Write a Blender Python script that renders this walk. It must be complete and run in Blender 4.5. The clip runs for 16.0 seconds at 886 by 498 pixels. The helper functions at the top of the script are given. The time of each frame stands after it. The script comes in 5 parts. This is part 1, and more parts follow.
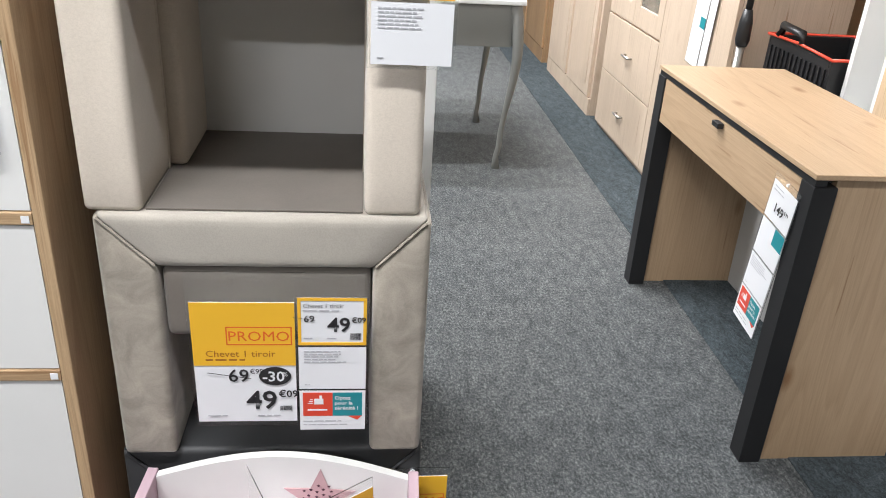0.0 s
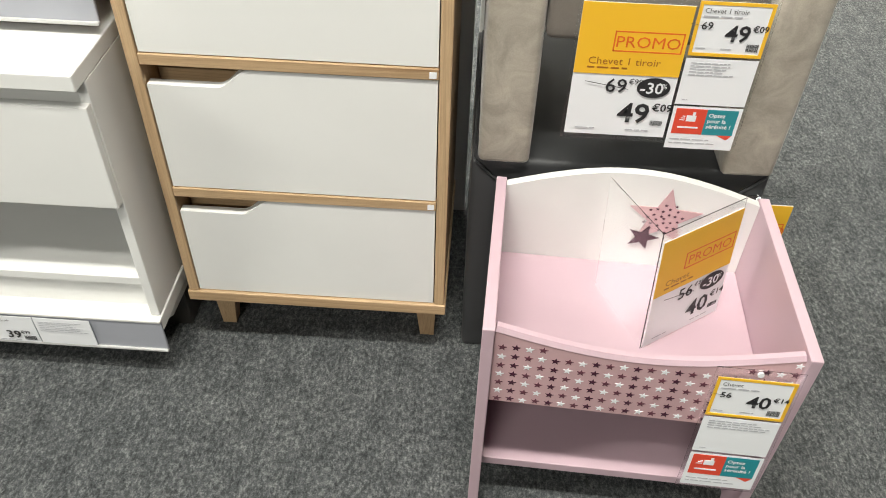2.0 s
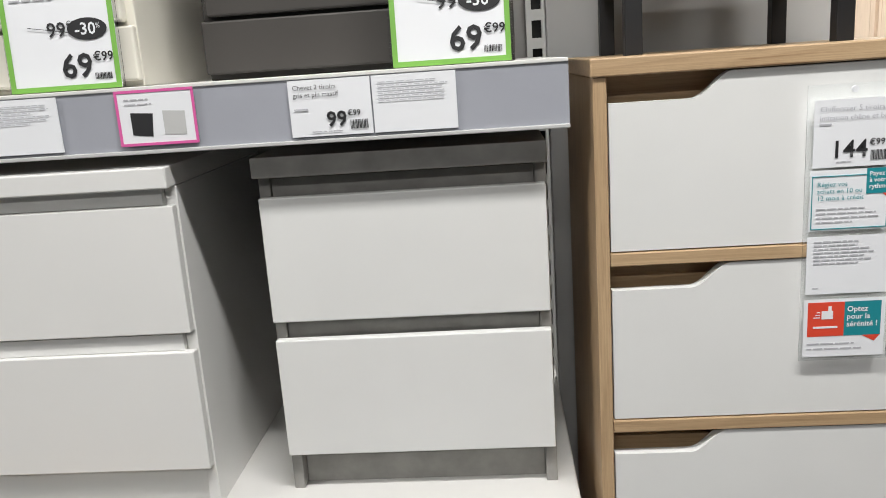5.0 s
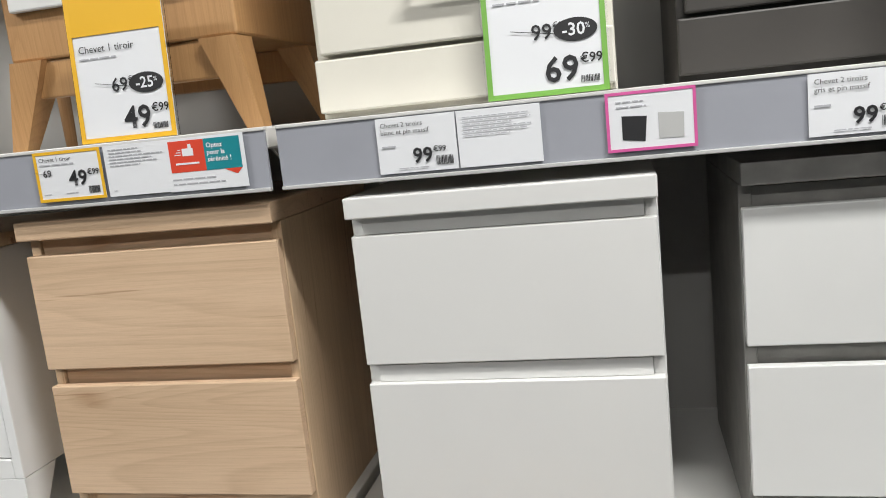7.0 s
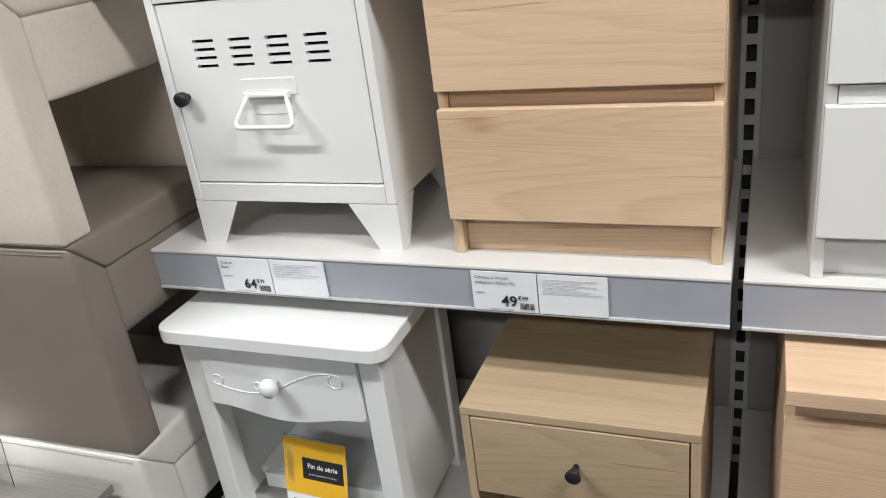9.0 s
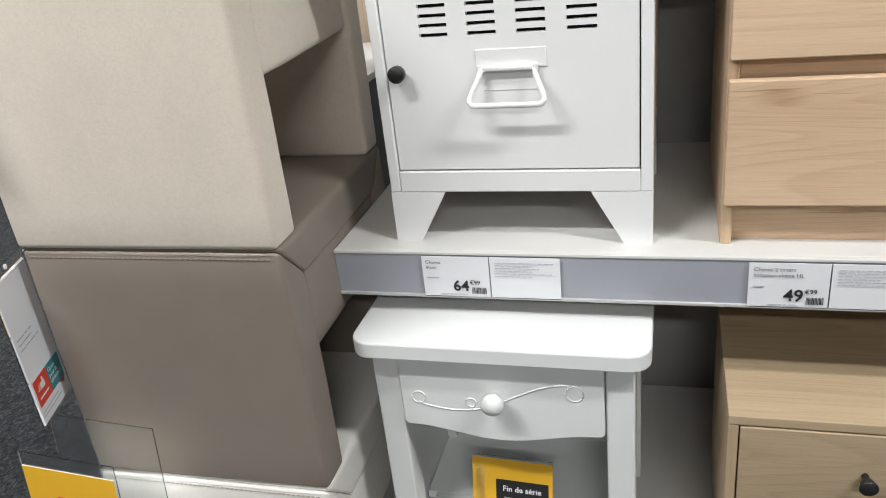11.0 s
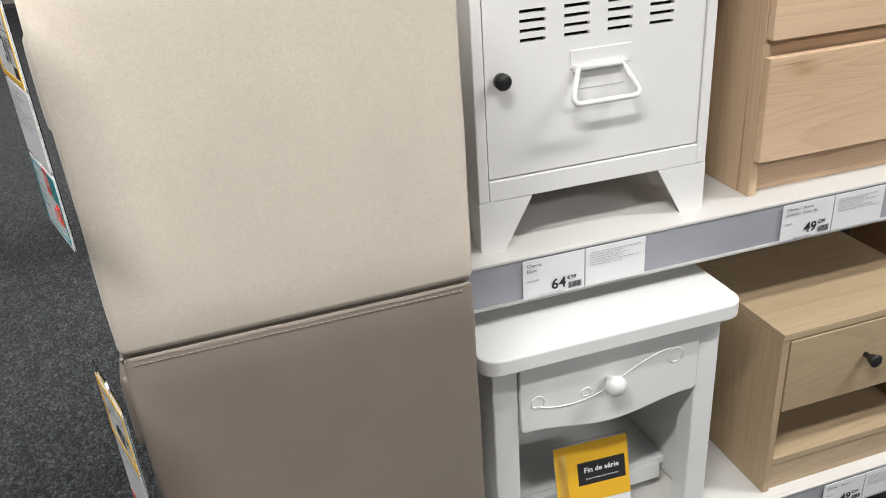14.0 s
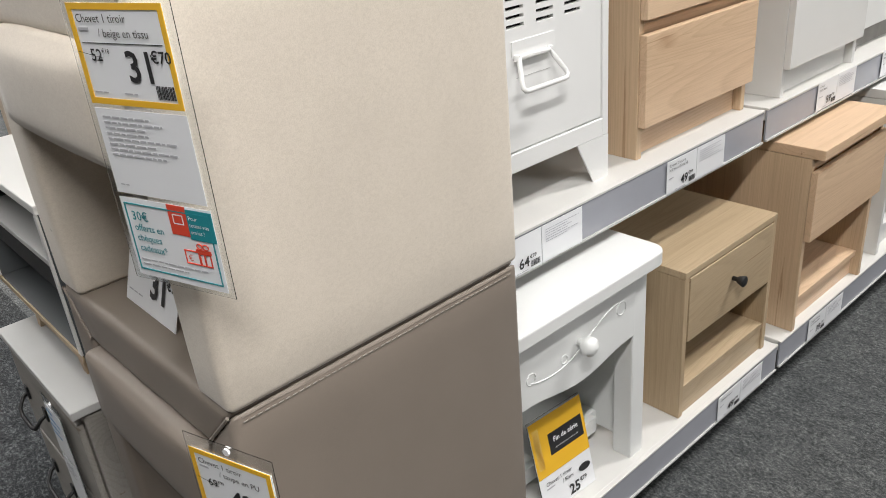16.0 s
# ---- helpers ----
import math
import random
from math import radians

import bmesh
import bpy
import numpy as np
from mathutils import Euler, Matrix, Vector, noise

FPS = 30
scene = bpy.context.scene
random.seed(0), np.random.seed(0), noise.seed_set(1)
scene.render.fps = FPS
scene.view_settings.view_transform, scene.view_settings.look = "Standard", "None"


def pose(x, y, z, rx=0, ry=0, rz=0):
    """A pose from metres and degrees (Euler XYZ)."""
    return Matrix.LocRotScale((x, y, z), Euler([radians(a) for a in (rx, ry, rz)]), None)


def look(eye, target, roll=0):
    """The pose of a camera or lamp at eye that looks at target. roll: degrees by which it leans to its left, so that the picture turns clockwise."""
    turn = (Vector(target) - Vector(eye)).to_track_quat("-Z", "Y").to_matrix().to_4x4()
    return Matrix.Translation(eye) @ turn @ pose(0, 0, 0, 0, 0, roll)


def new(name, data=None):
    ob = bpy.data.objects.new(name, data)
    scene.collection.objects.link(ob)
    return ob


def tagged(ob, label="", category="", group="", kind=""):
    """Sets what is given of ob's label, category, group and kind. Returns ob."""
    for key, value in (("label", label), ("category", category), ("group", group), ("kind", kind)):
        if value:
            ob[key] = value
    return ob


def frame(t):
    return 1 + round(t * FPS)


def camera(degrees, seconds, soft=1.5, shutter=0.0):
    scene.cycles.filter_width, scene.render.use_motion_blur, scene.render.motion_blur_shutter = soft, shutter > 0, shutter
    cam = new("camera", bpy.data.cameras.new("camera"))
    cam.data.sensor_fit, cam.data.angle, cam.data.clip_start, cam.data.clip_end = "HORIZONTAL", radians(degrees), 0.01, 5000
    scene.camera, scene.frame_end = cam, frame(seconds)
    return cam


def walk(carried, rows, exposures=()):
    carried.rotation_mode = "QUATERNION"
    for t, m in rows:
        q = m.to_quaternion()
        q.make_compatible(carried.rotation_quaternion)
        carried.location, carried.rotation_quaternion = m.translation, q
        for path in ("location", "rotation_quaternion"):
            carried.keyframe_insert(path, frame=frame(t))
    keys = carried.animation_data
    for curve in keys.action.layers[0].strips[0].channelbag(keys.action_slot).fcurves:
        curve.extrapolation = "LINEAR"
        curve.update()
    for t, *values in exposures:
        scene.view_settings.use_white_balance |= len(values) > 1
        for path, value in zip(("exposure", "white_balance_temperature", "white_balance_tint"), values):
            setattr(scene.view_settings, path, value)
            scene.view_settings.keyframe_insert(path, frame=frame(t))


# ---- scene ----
cam = camera(57.9, 16.0, soft=0.95)
PATH = [
    (0, (0.658, 0.649, 1.283), (0.865, 2.438, 0.412), 3.6),
    (0.5, (0.559, 0.642, 1.27), (0.743, 2.322, 0.201), 4.0),
    (1, (0.473, 0.621, 1.243), (0.627, 2.159, -0.026), 4.6),
    (1.5, (0.397, 0.624, 1.203), (0.481, 2.027, -0.22), 4.6),
    (2, (0.299, 0.651, 1.188), (0.242, 2.109, -0.18), 1.9),
    (2.5, (0.123, 0.664, 1.225), (0.028, 2.199, -0.054), 0.7),
    (3, (0.003, 0.683, 1.236), (-0.151, 2.312, 0.085), -1.1),
    (3.5, (-0.084, 0.667, 1.253), (-0.229, 2.401, 0.267), -2.5),
    (4, (-0.172, 0.632, 1.294), (-0.251, 2.459, 0.486), -2.9),
    (4.4, (-0.206, 0.615, 1.315), (-0.297, 2.512, 0.685), -3.5),
    (4.5, (-0.23, 0.603, 1.328), (-0.292, 2.502, 0.704), -3.5),
    (5, (-0.304, 0.613, 1.342), (-0.453, 2.554, 0.883), -4.0),
    (5.2, (-0.377, 0.626, 1.349), (-0.548, 2.58, 0.958), -4.0),
    (7.3, (-0.812, 0.635, 1.326), (-1.318, 2.54, 0.989), -5.9),
    (7.5, (-0.847, 0.615, 1.321), (-1.387, 2.493, 0.896), -6.1),
    (8, (-0.954, 0.559, 1.3), (-1.543, 2.357, 0.651), -6.5),
    (8.5, (-1.076, 0.562, 1.293), (-1.729, 2.266, 0.474), -7.1),
    (9, (-1.192, 0.57, 1.279), (-1.919, 2.241, 0.456), -7.6),
    (9.5, (-1.335, 0.598, 1.275), (-2.11, 2.241, 0.438), -7.8),
    (10, (-1.478, 0.575, 1.266), (-2.219, 2.235, 0.431), -7.4),
    (10.2, (-1.532, 0.567, 1.26), (-2.246, 2.237, 0.422), -7.0),
    (12.3, (-2.039, 0.55, 1.292), (-2.149, 2.36, 0.448), -6.9),
    (12.5, (-2.103, 0.577, 1.298), (-2.146, 2.391, 0.458), -6.7),
    (13, (-2.225, 0.591, 1.28), (-2.153, 2.399, 0.428), -6.1),
    (13.5, (-2.374, 0.611, 1.268), (-2.089, 2.395, 0.409), -4.6),
    (14, (-2.505, 0.596, 1.302), (-2.008, 2.32, 0.418), -4.3),
    (14.5, (-2.603, 0.605, 1.278), (-1.905, 2.264, 0.404), -4.9),
    (15, (-2.707, 0.687, 1.271), (-1.845, 2.255, 0.378), -6.3),
    (15.5, (-2.807, 0.758, 1.291), (-1.786, 2.236, 0.411), -6.3),
    (16, (-2.895, 0.794, 1.294), (-1.731, 2.167, 0.424), -5.3),
]
walk(cam, [(t, look(eye, target, roll)) for t, eye, target, roll in PATH], [(0, 0.24, 6250, 11), (0.5, 0.34, 6350, 10), (1.0, 0.4, 6450, 10), (1.5, 0.44, 6600, 9), (2.0, 0.38, 6850, 6), (2.5, 0.2, 6800, 4.5), (3.0, -0.03, 6700, 6), (3.5, -0.16, 6650, 8), (4.5, -0.24, 6500, 9.5), (5.0, -0.27, 6500, 10), (7.5, -0.17, 6450, 9), (8.0, -0.1, 6400, 9.5), (9.0, -0.06, 6350, 10), (10.0, -0.04, 6300, 9), (12.5, -0.06, 6450, 10), (13.5, -0.03, 6500, 10), (14.5, -0.06, 6550, 10.5), (15.0, -0.02, 6500, 10.5), (16.0, -0.05, 6550, 10.5)])

# ---- world and ceiling lights ----
LAMP_POWER = 89
world = bpy.data.worlds.new("world")
scene.world = world
world.use_nodes = True
world.node_tree.nodes["Background"].inputs[0].default_value = (0.9, 0.95, 1, 1)
world.node_tree.nodes["Background"].inputs[1].default_value = 0.003


# ---- materials ----
def material(name, colour, rough=0.5, metal=0.0, coat=0.0):
    m = bpy.data.materials.new(name)
    m.use_nodes = True
    b = m.node_tree.nodes["Principled BSDF"]
    b.inputs["Base Color"].default_value = (*colour, 1)
    b.inputs["Roughness"].default_value = rough
    b.inputs["Metallic"].default_value = metal
    b.inputs["Coat Weight"].default_value = coat
    return m, m.node_tree, b


def node(tree, kind, **values):
    n = tree.nodes.new(kind)
    for key, value in values.items():
        n.inputs[key].default_value = value
    return n


def coords(tree, scale=(1, 1, 1), space="Object", random_shift=True):
    tc = tree.nodes.new("ShaderNodeTexCoord")
    mp = tree.nodes.new("ShaderNodeMapping")
    mp.inputs["Scale"].default_value = scale
    tree.links.new(tc.outputs[space], mp.inputs["Vector"])
    if random_shift:
        info = tree.nodes.new("ShaderNodeObjectInfo")
        mul = tree.nodes.new("ShaderNodeMath")
        mul.operation = "MULTIPLY"
        mul.inputs[1].default_value = 7.0
        tree.links.new(info.outputs["Random"], mul.inputs[0])
        tree.links.new(mul.outputs[0], mp.inputs["Location"])
    return mp.outputs[0]


def ramp(tree, fac, stops):
    r = tree.nodes.new("ShaderNodeValToRGB")
    while len(r.color_ramp.elements) < len(stops):
        r.color_ramp.elements.new(0.5)
    for e, (p, c) in zip(r.color_ramp.elements, stops):
        e.position, e.color = p, (*c, 1)
    tree.links.new(fac, r.inputs[0])
    return r.outputs[0]


def mixed(tree, fac, a, b, kind="MIX"):
    m = tree.nodes.new("ShaderNodeMix")
    m.data_type, m.blend_type = "RGBA", kind
    for value, slot in ((fac, 0), (a, 6), (b, 7)):
        if isinstance(value, (int, float)):
            m.inputs[slot].default_value = value
        elif isinstance(value, tuple):
            m.inputs[slot].default_value = (*value, 1)
        else:
            tree.links.new(value, m.inputs[slot])
    return m.outputs[2]


def bump(tree, b, height, strength=0.3, distance=0.002):
    n = tree.nodes.new("ShaderNodeBump")
    n.inputs["Strength"].default_value, n.inputs["Distance"].default_value = strength, distance
    tree.links.new(height, n.inputs["Height"])
    tree.links.new(n.outputs[0], b.inputs["Normal"])


def plain(name, colour, rough=0.5, metal=0.0, vary=0.06, grain=0.08, scale=9.0, coat=0.0):
    """A painted or moulded surface: slight blotches, fine relief, uneven gloss."""
    m, t, b = material(name, colour, rough, metal, coat)
    v = coords(t)
    big = node(t, "ShaderNodeTexNoise", Scale=scale, Detail=4.0)
    t.links.new(v, big.inputs["Vector"])
    dark = tuple(c * (1 - vary) for c in colour)
    t.links.new(ramp(t, big.outputs[0], [(0.3, dark), (0.7, colour)]), b.inputs["Base Color"])
    rg = node(t, "ShaderNodeMapRange")
    rg.inputs["To Min"].default_value, rg.inputs["To Max"].default_value = rough * 0.85, min(1, rough * 1.15)
    t.links.new(big.outputs[0], rg.inputs["Value"])
    t.links.new(rg.outputs[0], b.inputs["Roughness"])
    fine = node(t, "ShaderNodeTexNoise", Scale=420.0, Detail=2.0)
    t.links.new(v, fine.inputs["Vector"])
    bump(t, b, fine.outputs[0], grain, 0.0006)
    return m


def wood(name, light, dark, axis="x", rough=0.45, knots=0.5, fine=1.0):
    """Wood-print board: arched figure along the axis, fine fibres, short dark streaks, a few knots."""
    m, t, b = material(name, light, rough)
    long, across = 1.0, 8.0
    stretch = {"x": (long, across, across), "y": (across, long, across), "z": (across, across, long)}[axis]
    mid = tuple((a + c) / 2 for a, c in zip(light, dark))
    v = coords(t, stretch)
    slow = node(t, "ShaderNodeTexNoise", Scale=0.55, Detail=1.0, Roughness=0.35, Distortion=0.35)
    t.links.new(coords(t, tuple(c * (0.55 if c < 5 else 1.5) for c in stretch)), slow.inputs["Vector"])
    turns = node(t, "ShaderNodeMath")
    turns.operation = "MULTIPLY"
    turns.inputs[1].default_value = 40.0
    t.links.new(slow.outputs[0], turns.inputs[0])
    saw = node(t, "ShaderNodeMath")
    saw.operation = "FRACT"
    t.links.new(turns.outputs[0], saw.inputs[0])
    rings = ramp(t, saw.outputs[0], [(0.0, light), (0.55, tuple(0.7 * a + 0.3 * c for a, c in zip(light, mid))), (0.9, tuple(0.35 * a + 0.65 * c for a, c in zip(light, dark))), (1.0, light)])
    tone = node(t, "ShaderNodeTexNoise", Scale=0.8, Detail=5.0, Roughness=0.62, Distortion=0.25)
    t.links.new(v, tone.inputs["Vector"])
    base = mixed(t, 0.52, rings, ramp(t, tone.outputs[0], [(0.3, dark), (0.48, mid), (0.64, light)]))
    fibre = node(t, "ShaderNodeTexNoise", Scale=17.0 * fine, Detail=6.0, Roughness=0.85)
    t.links.new(coords(t, tuple(c * (0.4 if c < 5 else 2.6) for c in stretch)), fibre.inputs["Vector"])
    base = mixed(t, 0.34 * fine, base, ramp(t, fibre.outputs[0], [(0.34, tuple(0.4 + 0.4 * c for c in dark)), (0.56, (1, 1, 1))]), "MULTIPLY")
    streak = node(t, "ShaderNodeTexNoise", Scale=3.2, Detail=4.0, Roughness=0.6, Distortion=0.1)
    t.links.new(coords(t, tuple(c * (0.75 if c < 5 else 2.6) for c in stretch)), streak.inputs["Vector"])
    base = mixed(t, 0.6, base, ramp(t, streak.outputs[0], [(0.3, (0.5, 0.36, 0.25)), (0.35, (1, 1, 1))]), "MULTIPLY")
    spot = node(t, "ShaderNodeTexVoronoi", Scale=1.0)
    t.links.new(coords(t, {"x": (3.2, 7, 7), "y": (7, 3.2, 7), "z": (7, 7, 3.2)}[axis]), spot.inputs["Vector"])
    knot = ramp(t, spot.outputs["Distance"], [(0.03, (0.45, 0.3, 0.17)), (0.14, (1, 1, 1))])
    base = mixed(t, knots, base, knot, "MULTIPLY")
    t.links.new(base, b.inputs["Base Color"])
    bump(t, b, fibre.outputs[0], 0.12, 0.0008)
    return m


def cloth(name, colour, rough=0.9, weave=900.0, blotch=0.12, sheen=0.3, puff=0.35, patches=11.0, swirl=0.0, fleck=0.0):
    """Upholstery: weave, soft blotches, shallow puckers."""
    m, t, b = material(name, colour, rough)
    b.inputs["Sheen Weight"].default_value = sheen
    v = coords(t)
    big = node(t, "ShaderNodeTexNoise", Scale=patches, Detail=5.0, Roughness=0.65, Distortion=swirl)
    t.links.new(v, big.inputs["Vector"])
    fine = node(t, "ShaderNodeTexNoise", Scale=weave, Detail=2.0)
    t.links.new(v, fine.inputs["Vector"])
    dark = tuple(c * (1 - blotch) for c in colour)
    base = ramp(t, big.outputs[0], [(0.35, dark), (0.65, colour)])
    base = mixed(t, 0.18, base, ramp(t, fine.outputs[0], [(0.35, (0.55, 0.55, 0.55)), (0.6, (1, 1, 1))]), "MULTIPLY")
    if fleck:
        slub = node(t, "ShaderNodeTexNoise", Scale=170.0, Detail=4.0, Roughness=0.7)
        t.links.new(coords(t, (1.0, 1.0, 1.7)), slub.inputs["Vector"])
        base = mixed(t, fleck, base, ramp(t, slub.outputs[0], [(0.4, (0.62, 0.58, 0.52)), (0.56, (1, 1, 1))]), "MULTIPLY")
        lint = node(t, "ShaderNodeTexVoronoi", Scale=1.0)
        t.links.new(coords(t, (9.0, 9.0, 11.0)), lint.inputs["Vector"])
        base = mixed(t, 0.6, base, ramp(t, lint.outputs["Distance"], [(0.012, (0.3, 0.26, 0.22)), (0.03, (1, 1, 1))]), "MULTIPLY")
    t.links.new(base, b.inputs["Base Color"])
    soft = node(t, "ShaderNodeTexNoise", Scale=6.0, Detail=3.0)
    t.links.new(v, soft.inputs["Vector"])
    add = node(t, "ShaderNodeMath")
    add.operation = "MULTIPLY_ADD"
    add.inputs[1].default_value = 0.12
    t.links.new(fine.outputs[0], add.inputs[0])
    t.links.new(soft.outputs[0], add.inputs[2])
    bump(t, b, add.outputs[0], puff, 0.006)
    return m


def carpet(name, low, mid, high):
    m, t, b = material(name, mid, 0.95)
    b.inputs["Sheen Weight"].default_value = 0.06
    b.inputs["Specular IOR Level"].default_value = 0.12
    v = coords(t, (1, 1, 1), random_shift=False)
    fleck = node(t, "ShaderNodeTexNoise", Scale=310.0, Detail=4.0, Roughness=0.85)
    t.links.new(v, fleck.inputs["Vector"])
    streak = node(t, "ShaderNodeTexNoise", Scale=150.0, Detail=3.0, Roughness=0.7)
    t.links.new(coords(t, (1.0, 0.6, 1), random_shift=False), streak.inputs["Vector"])
    half = node(t, "ShaderNodeMath")
    half.operation = "ADD"
    t.links.new(fleck.outputs[0], half.inputs[0])
    t.links.new(streak.outputs[0], half.inputs[1])
    mul = node(t, "ShaderNodeMath")
    mul.operation = "MULTIPLY"
    mul.inputs[1].default_value = 0.5
    t.links.new(half.outputs[0], mul.inputs[0])
    base = ramp(t, mul.outputs[0], [(0.37, low), (0.5, mid), (0.63, high)])
    clump = node(t, "ShaderNodeTexNoise", Scale=34.0, Detail=3.0, Roughness=0.6)
    t.links.new(coords(t, (1.0, 0.45, 1), random_shift=False), clump.inputs["Vector"])
    base = mixed(t, 1.0, base, ramp(t, clump.outputs[0], [(0.32, (0.55, 0.56, 0.57)), (0.66, (1.0, 1.0, 1.0))]), "MULTIPLY")
    worn = node(t, "ShaderNodeTexNoise", Scale=1.6, Detail=4.0)
    t.links.new(v, worn.inputs["Vector"])
    base = mixed(t, 1.0, base, ramp(t, worn.outputs[0], [(0.3, (0.82, 0.84, 0.86)), (0.7, (1.0, 1.0, 1.0))]), "MULTIPLY")
    t.links.new(base, b.inputs["Base Color"])
    bump(t, b, mul.outputs[0], 0.9, 0.006)
    return m


M_CARPET = carpet("carpet_grey", (0.026, 0.028, 0.029), (0.107, 0.113, 0.114), (0.31, 0.315, 0.306))
M_CARPET_BLACK = carpet("carpet_charcoal", (0.005, 0.006, 0.007), (0.026, 0.029, 0.032), (0.18, 0.185, 0.187))
M_CARPET_DARK = carpet("carpet_slate", (0.02, 0.027, 0.031), (0.055, 0.072, 0.08), (0.12, 0.14, 0.15))
M_WHITE = plain("white_laminate", (0.74, 0.74, 0.722), 0.38, vary=0.03)
M_SHELF = plain("white_shelf_metal", (0.68, 0.67, 0.645), 0.35, vary=0.05)
M_GLOSS = plain("white_gloss_front", (0.75, 0.745, 0.725), 0.22, vary=0.02, grain=0.03)
M_LOCKER = plain("white_powder_coat", (0.82, 0.82, 0.81), 0.42, vary=0.02, grain=0.2)
M_PAINT = plain("white_satin_paint", (0.8, 0.81, 0.8), 0.35, vary=0.03)
M_CREAM = plain("cream_paint", (0.78, 0.75, 0.66), 0.45, vary=0.04)
M_CONCRETE = plain("concrete_laminate", (0.33, 0.32, 0.3), 0.55, vary=0.3, scale=26.0)
M_OAK_X = wood("honey_oak_across", (0.74, 0.54, 0.365), (0.53, 0.36, 0.22), "x", knots=0.4)
M_OAK_Z = wood("honey_oak_upright", (0.68, 0.505, 0.335), (0.5, 0.355, 0.22), "z")
M_PALE_X = wood("pale_oak_across", (0.5, 0.385, 0.25), (0.36, 0.265, 0.16), "x", knots=0.2)
M_PALE_Z = wood("pale_oak_upright", (0.49, 0.37, 0.235), (0.36, 0.26, 0.155), "z", knots=0.2)
M_BLOND_Z = wood("blond_oak_upright", (0.62, 0.5, 0.385), (0.47, 0.365, 0.265), "z", knots=0.2)
M_BLOND_Y = wood("blond_oak_along", (0.62, 0.5, 0.385), (0.47, 0.365, 0.265), "y", knots=0.2)
M_SONOMA_X = wood("sonoma_oak_across", (0.55, 0.39, 0.23), (0.33, 0.21, 0.11), "x", knots=0.15, fine=1.6)
M_SONOMA_Z = wood("sonoma_oak_upright", (0.55, 0.39, 0.23), (0.33, 0.21, 0.11), "z", knots=0.15, fine=1.6)
M_DESK_Y = wood("knotty_oak_along", (0.49, 0.35, 0.22), (0.35, 0.235, 0.135), "y", knots=0.85)
M_DESK_Z = wood("knotty_oak_upright", (0.47, 0.335, 0.21), (0.34, 0.225, 0.13), "z", knots=0.8)
M_LEGWOOD = wood("oiled_oak_legs", (0.52, 0.3, 0.13), (0.38, 0.2, 0.08), "z", knots=0.1)
M_BROWN = wood("brown_wood_print", (0.36, 0.23, 0.12), (0.22, 0.13, 0.07), "z", knots=0.2)
M_GREYWOOD = wood("grey_wood_print", (0.25, 0.235, 0.22), (0.13, 0.12, 0.115), "x", knots=0.2)
M_BEIGE = cloth("beige_fabric", (0.698, 0.622, 0.526), 0.92, 700.0, 0.05, puff=0.2, fleck=0.12)
M_TAUPE_PU = cloth("taupe_leatherette", (0.235, 0.196, 0.162), 0.45, 1100.0, 0.05, 0.05, puff=0.18)
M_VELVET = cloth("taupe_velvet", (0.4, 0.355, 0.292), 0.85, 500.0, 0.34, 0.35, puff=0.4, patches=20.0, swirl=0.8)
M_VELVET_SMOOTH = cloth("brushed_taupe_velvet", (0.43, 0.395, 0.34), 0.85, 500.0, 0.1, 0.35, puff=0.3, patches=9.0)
# Same taupe velvet; the drawer nap's darker look is put into the base colour.
M_VELVET_DARK = cloth("darkened_taupe_velvet", (0.15, 0.13, 0.11), 0.8, 500.0, 0.12, 0.15, puff=0.12)
M_THREAD = plain("pale_thread", (0.33, 0.3, 0.26), 0.8)
M_WHITE_PU = cloth("white_leatherette", (0.74, 0.72, 0.67), 0.45, 1000.0, 0.04, 0.05, puff=0.18)
M_DARK_PU = cloth("anthracite_leatherette", (0.035, 0.036, 0.038), 0.55, 1000.0, 0.1, 0.05, puff=0.2)
M_PINK = plain("pink_lacquer", (0.53, 0.385, 0.435), 0.42, vary=0.05)
M_PINK_DEEP = plain("dusty_pink_print", (0.56, 0.36, 0.375), 0.45, vary=0.05)
M_PLUM = plain("plum_print", (0.06, 0.012, 0.03), 0.5)
M_MAUVE = plain("mauve_print", (0.13, 0.04, 0.06), 0.5)
M_FASCIA = plain("grey_label_strip", (0.36, 0.37, 0.41), 0.25, vary=0.08)
M_METAL_GREY = plain("grey_upright_paint", (0.55, 0.55, 0.53), 0.45)
M_HOLE = plain("dark_hollow", (0.03, 0.03, 0.03), 0.9)
M_PANEL = plain("grey_back_panel", (0.42, 0.41, 0.39), 0.6)
M_BLACK = plain("black_metal", (0.014, 0.014, 0.015), 0.45)
M_GREYWASH = wood("greywashed_wood", (0.36, 0.34, 0.31), (0.24, 0.225, 0.2), "y", knots=0.1)
M_SLATE = plain("slate_paint", (0.1, 0.108, 0.112), 0.5, vary=0.1)
M_CHARCOAL = plain("charcoal_paint", (0.055, 0.05, 0.045), 0.5, vary=0.1)
M_GREYPAINT = plain("grey_green_paint", (0.2, 0.2, 0.185), 0.5)
M_PALEGREY = plain("pale_grey_board", (0.5, 0.5, 0.49), 0.6)
M_STEEL = plain("brushed_steel", (0.5, 0.48, 0.45), 0.35, 0.9)
M_PAPER = plain("white_paper", (0.8, 0.81, 0.83), 0.4, vary=0.02)
M_YELLOW = plain("yellow_paper", (0.83, 0.47, 0.03), 0.4, vary=0.03)
M_GOLD = plain("light_yellow_print", (0.86, 0.58, 0.14), 0.4)
M_GREEN = plain("green_print", (0.2, 0.45, 0.08), 0.4)
M_MAGENTA = plain("pink_print", (0.7, 0.12, 0.36), 0.4)
M_RED = plain("red_print", (0.72, 0.07, 0.035), 0.4)
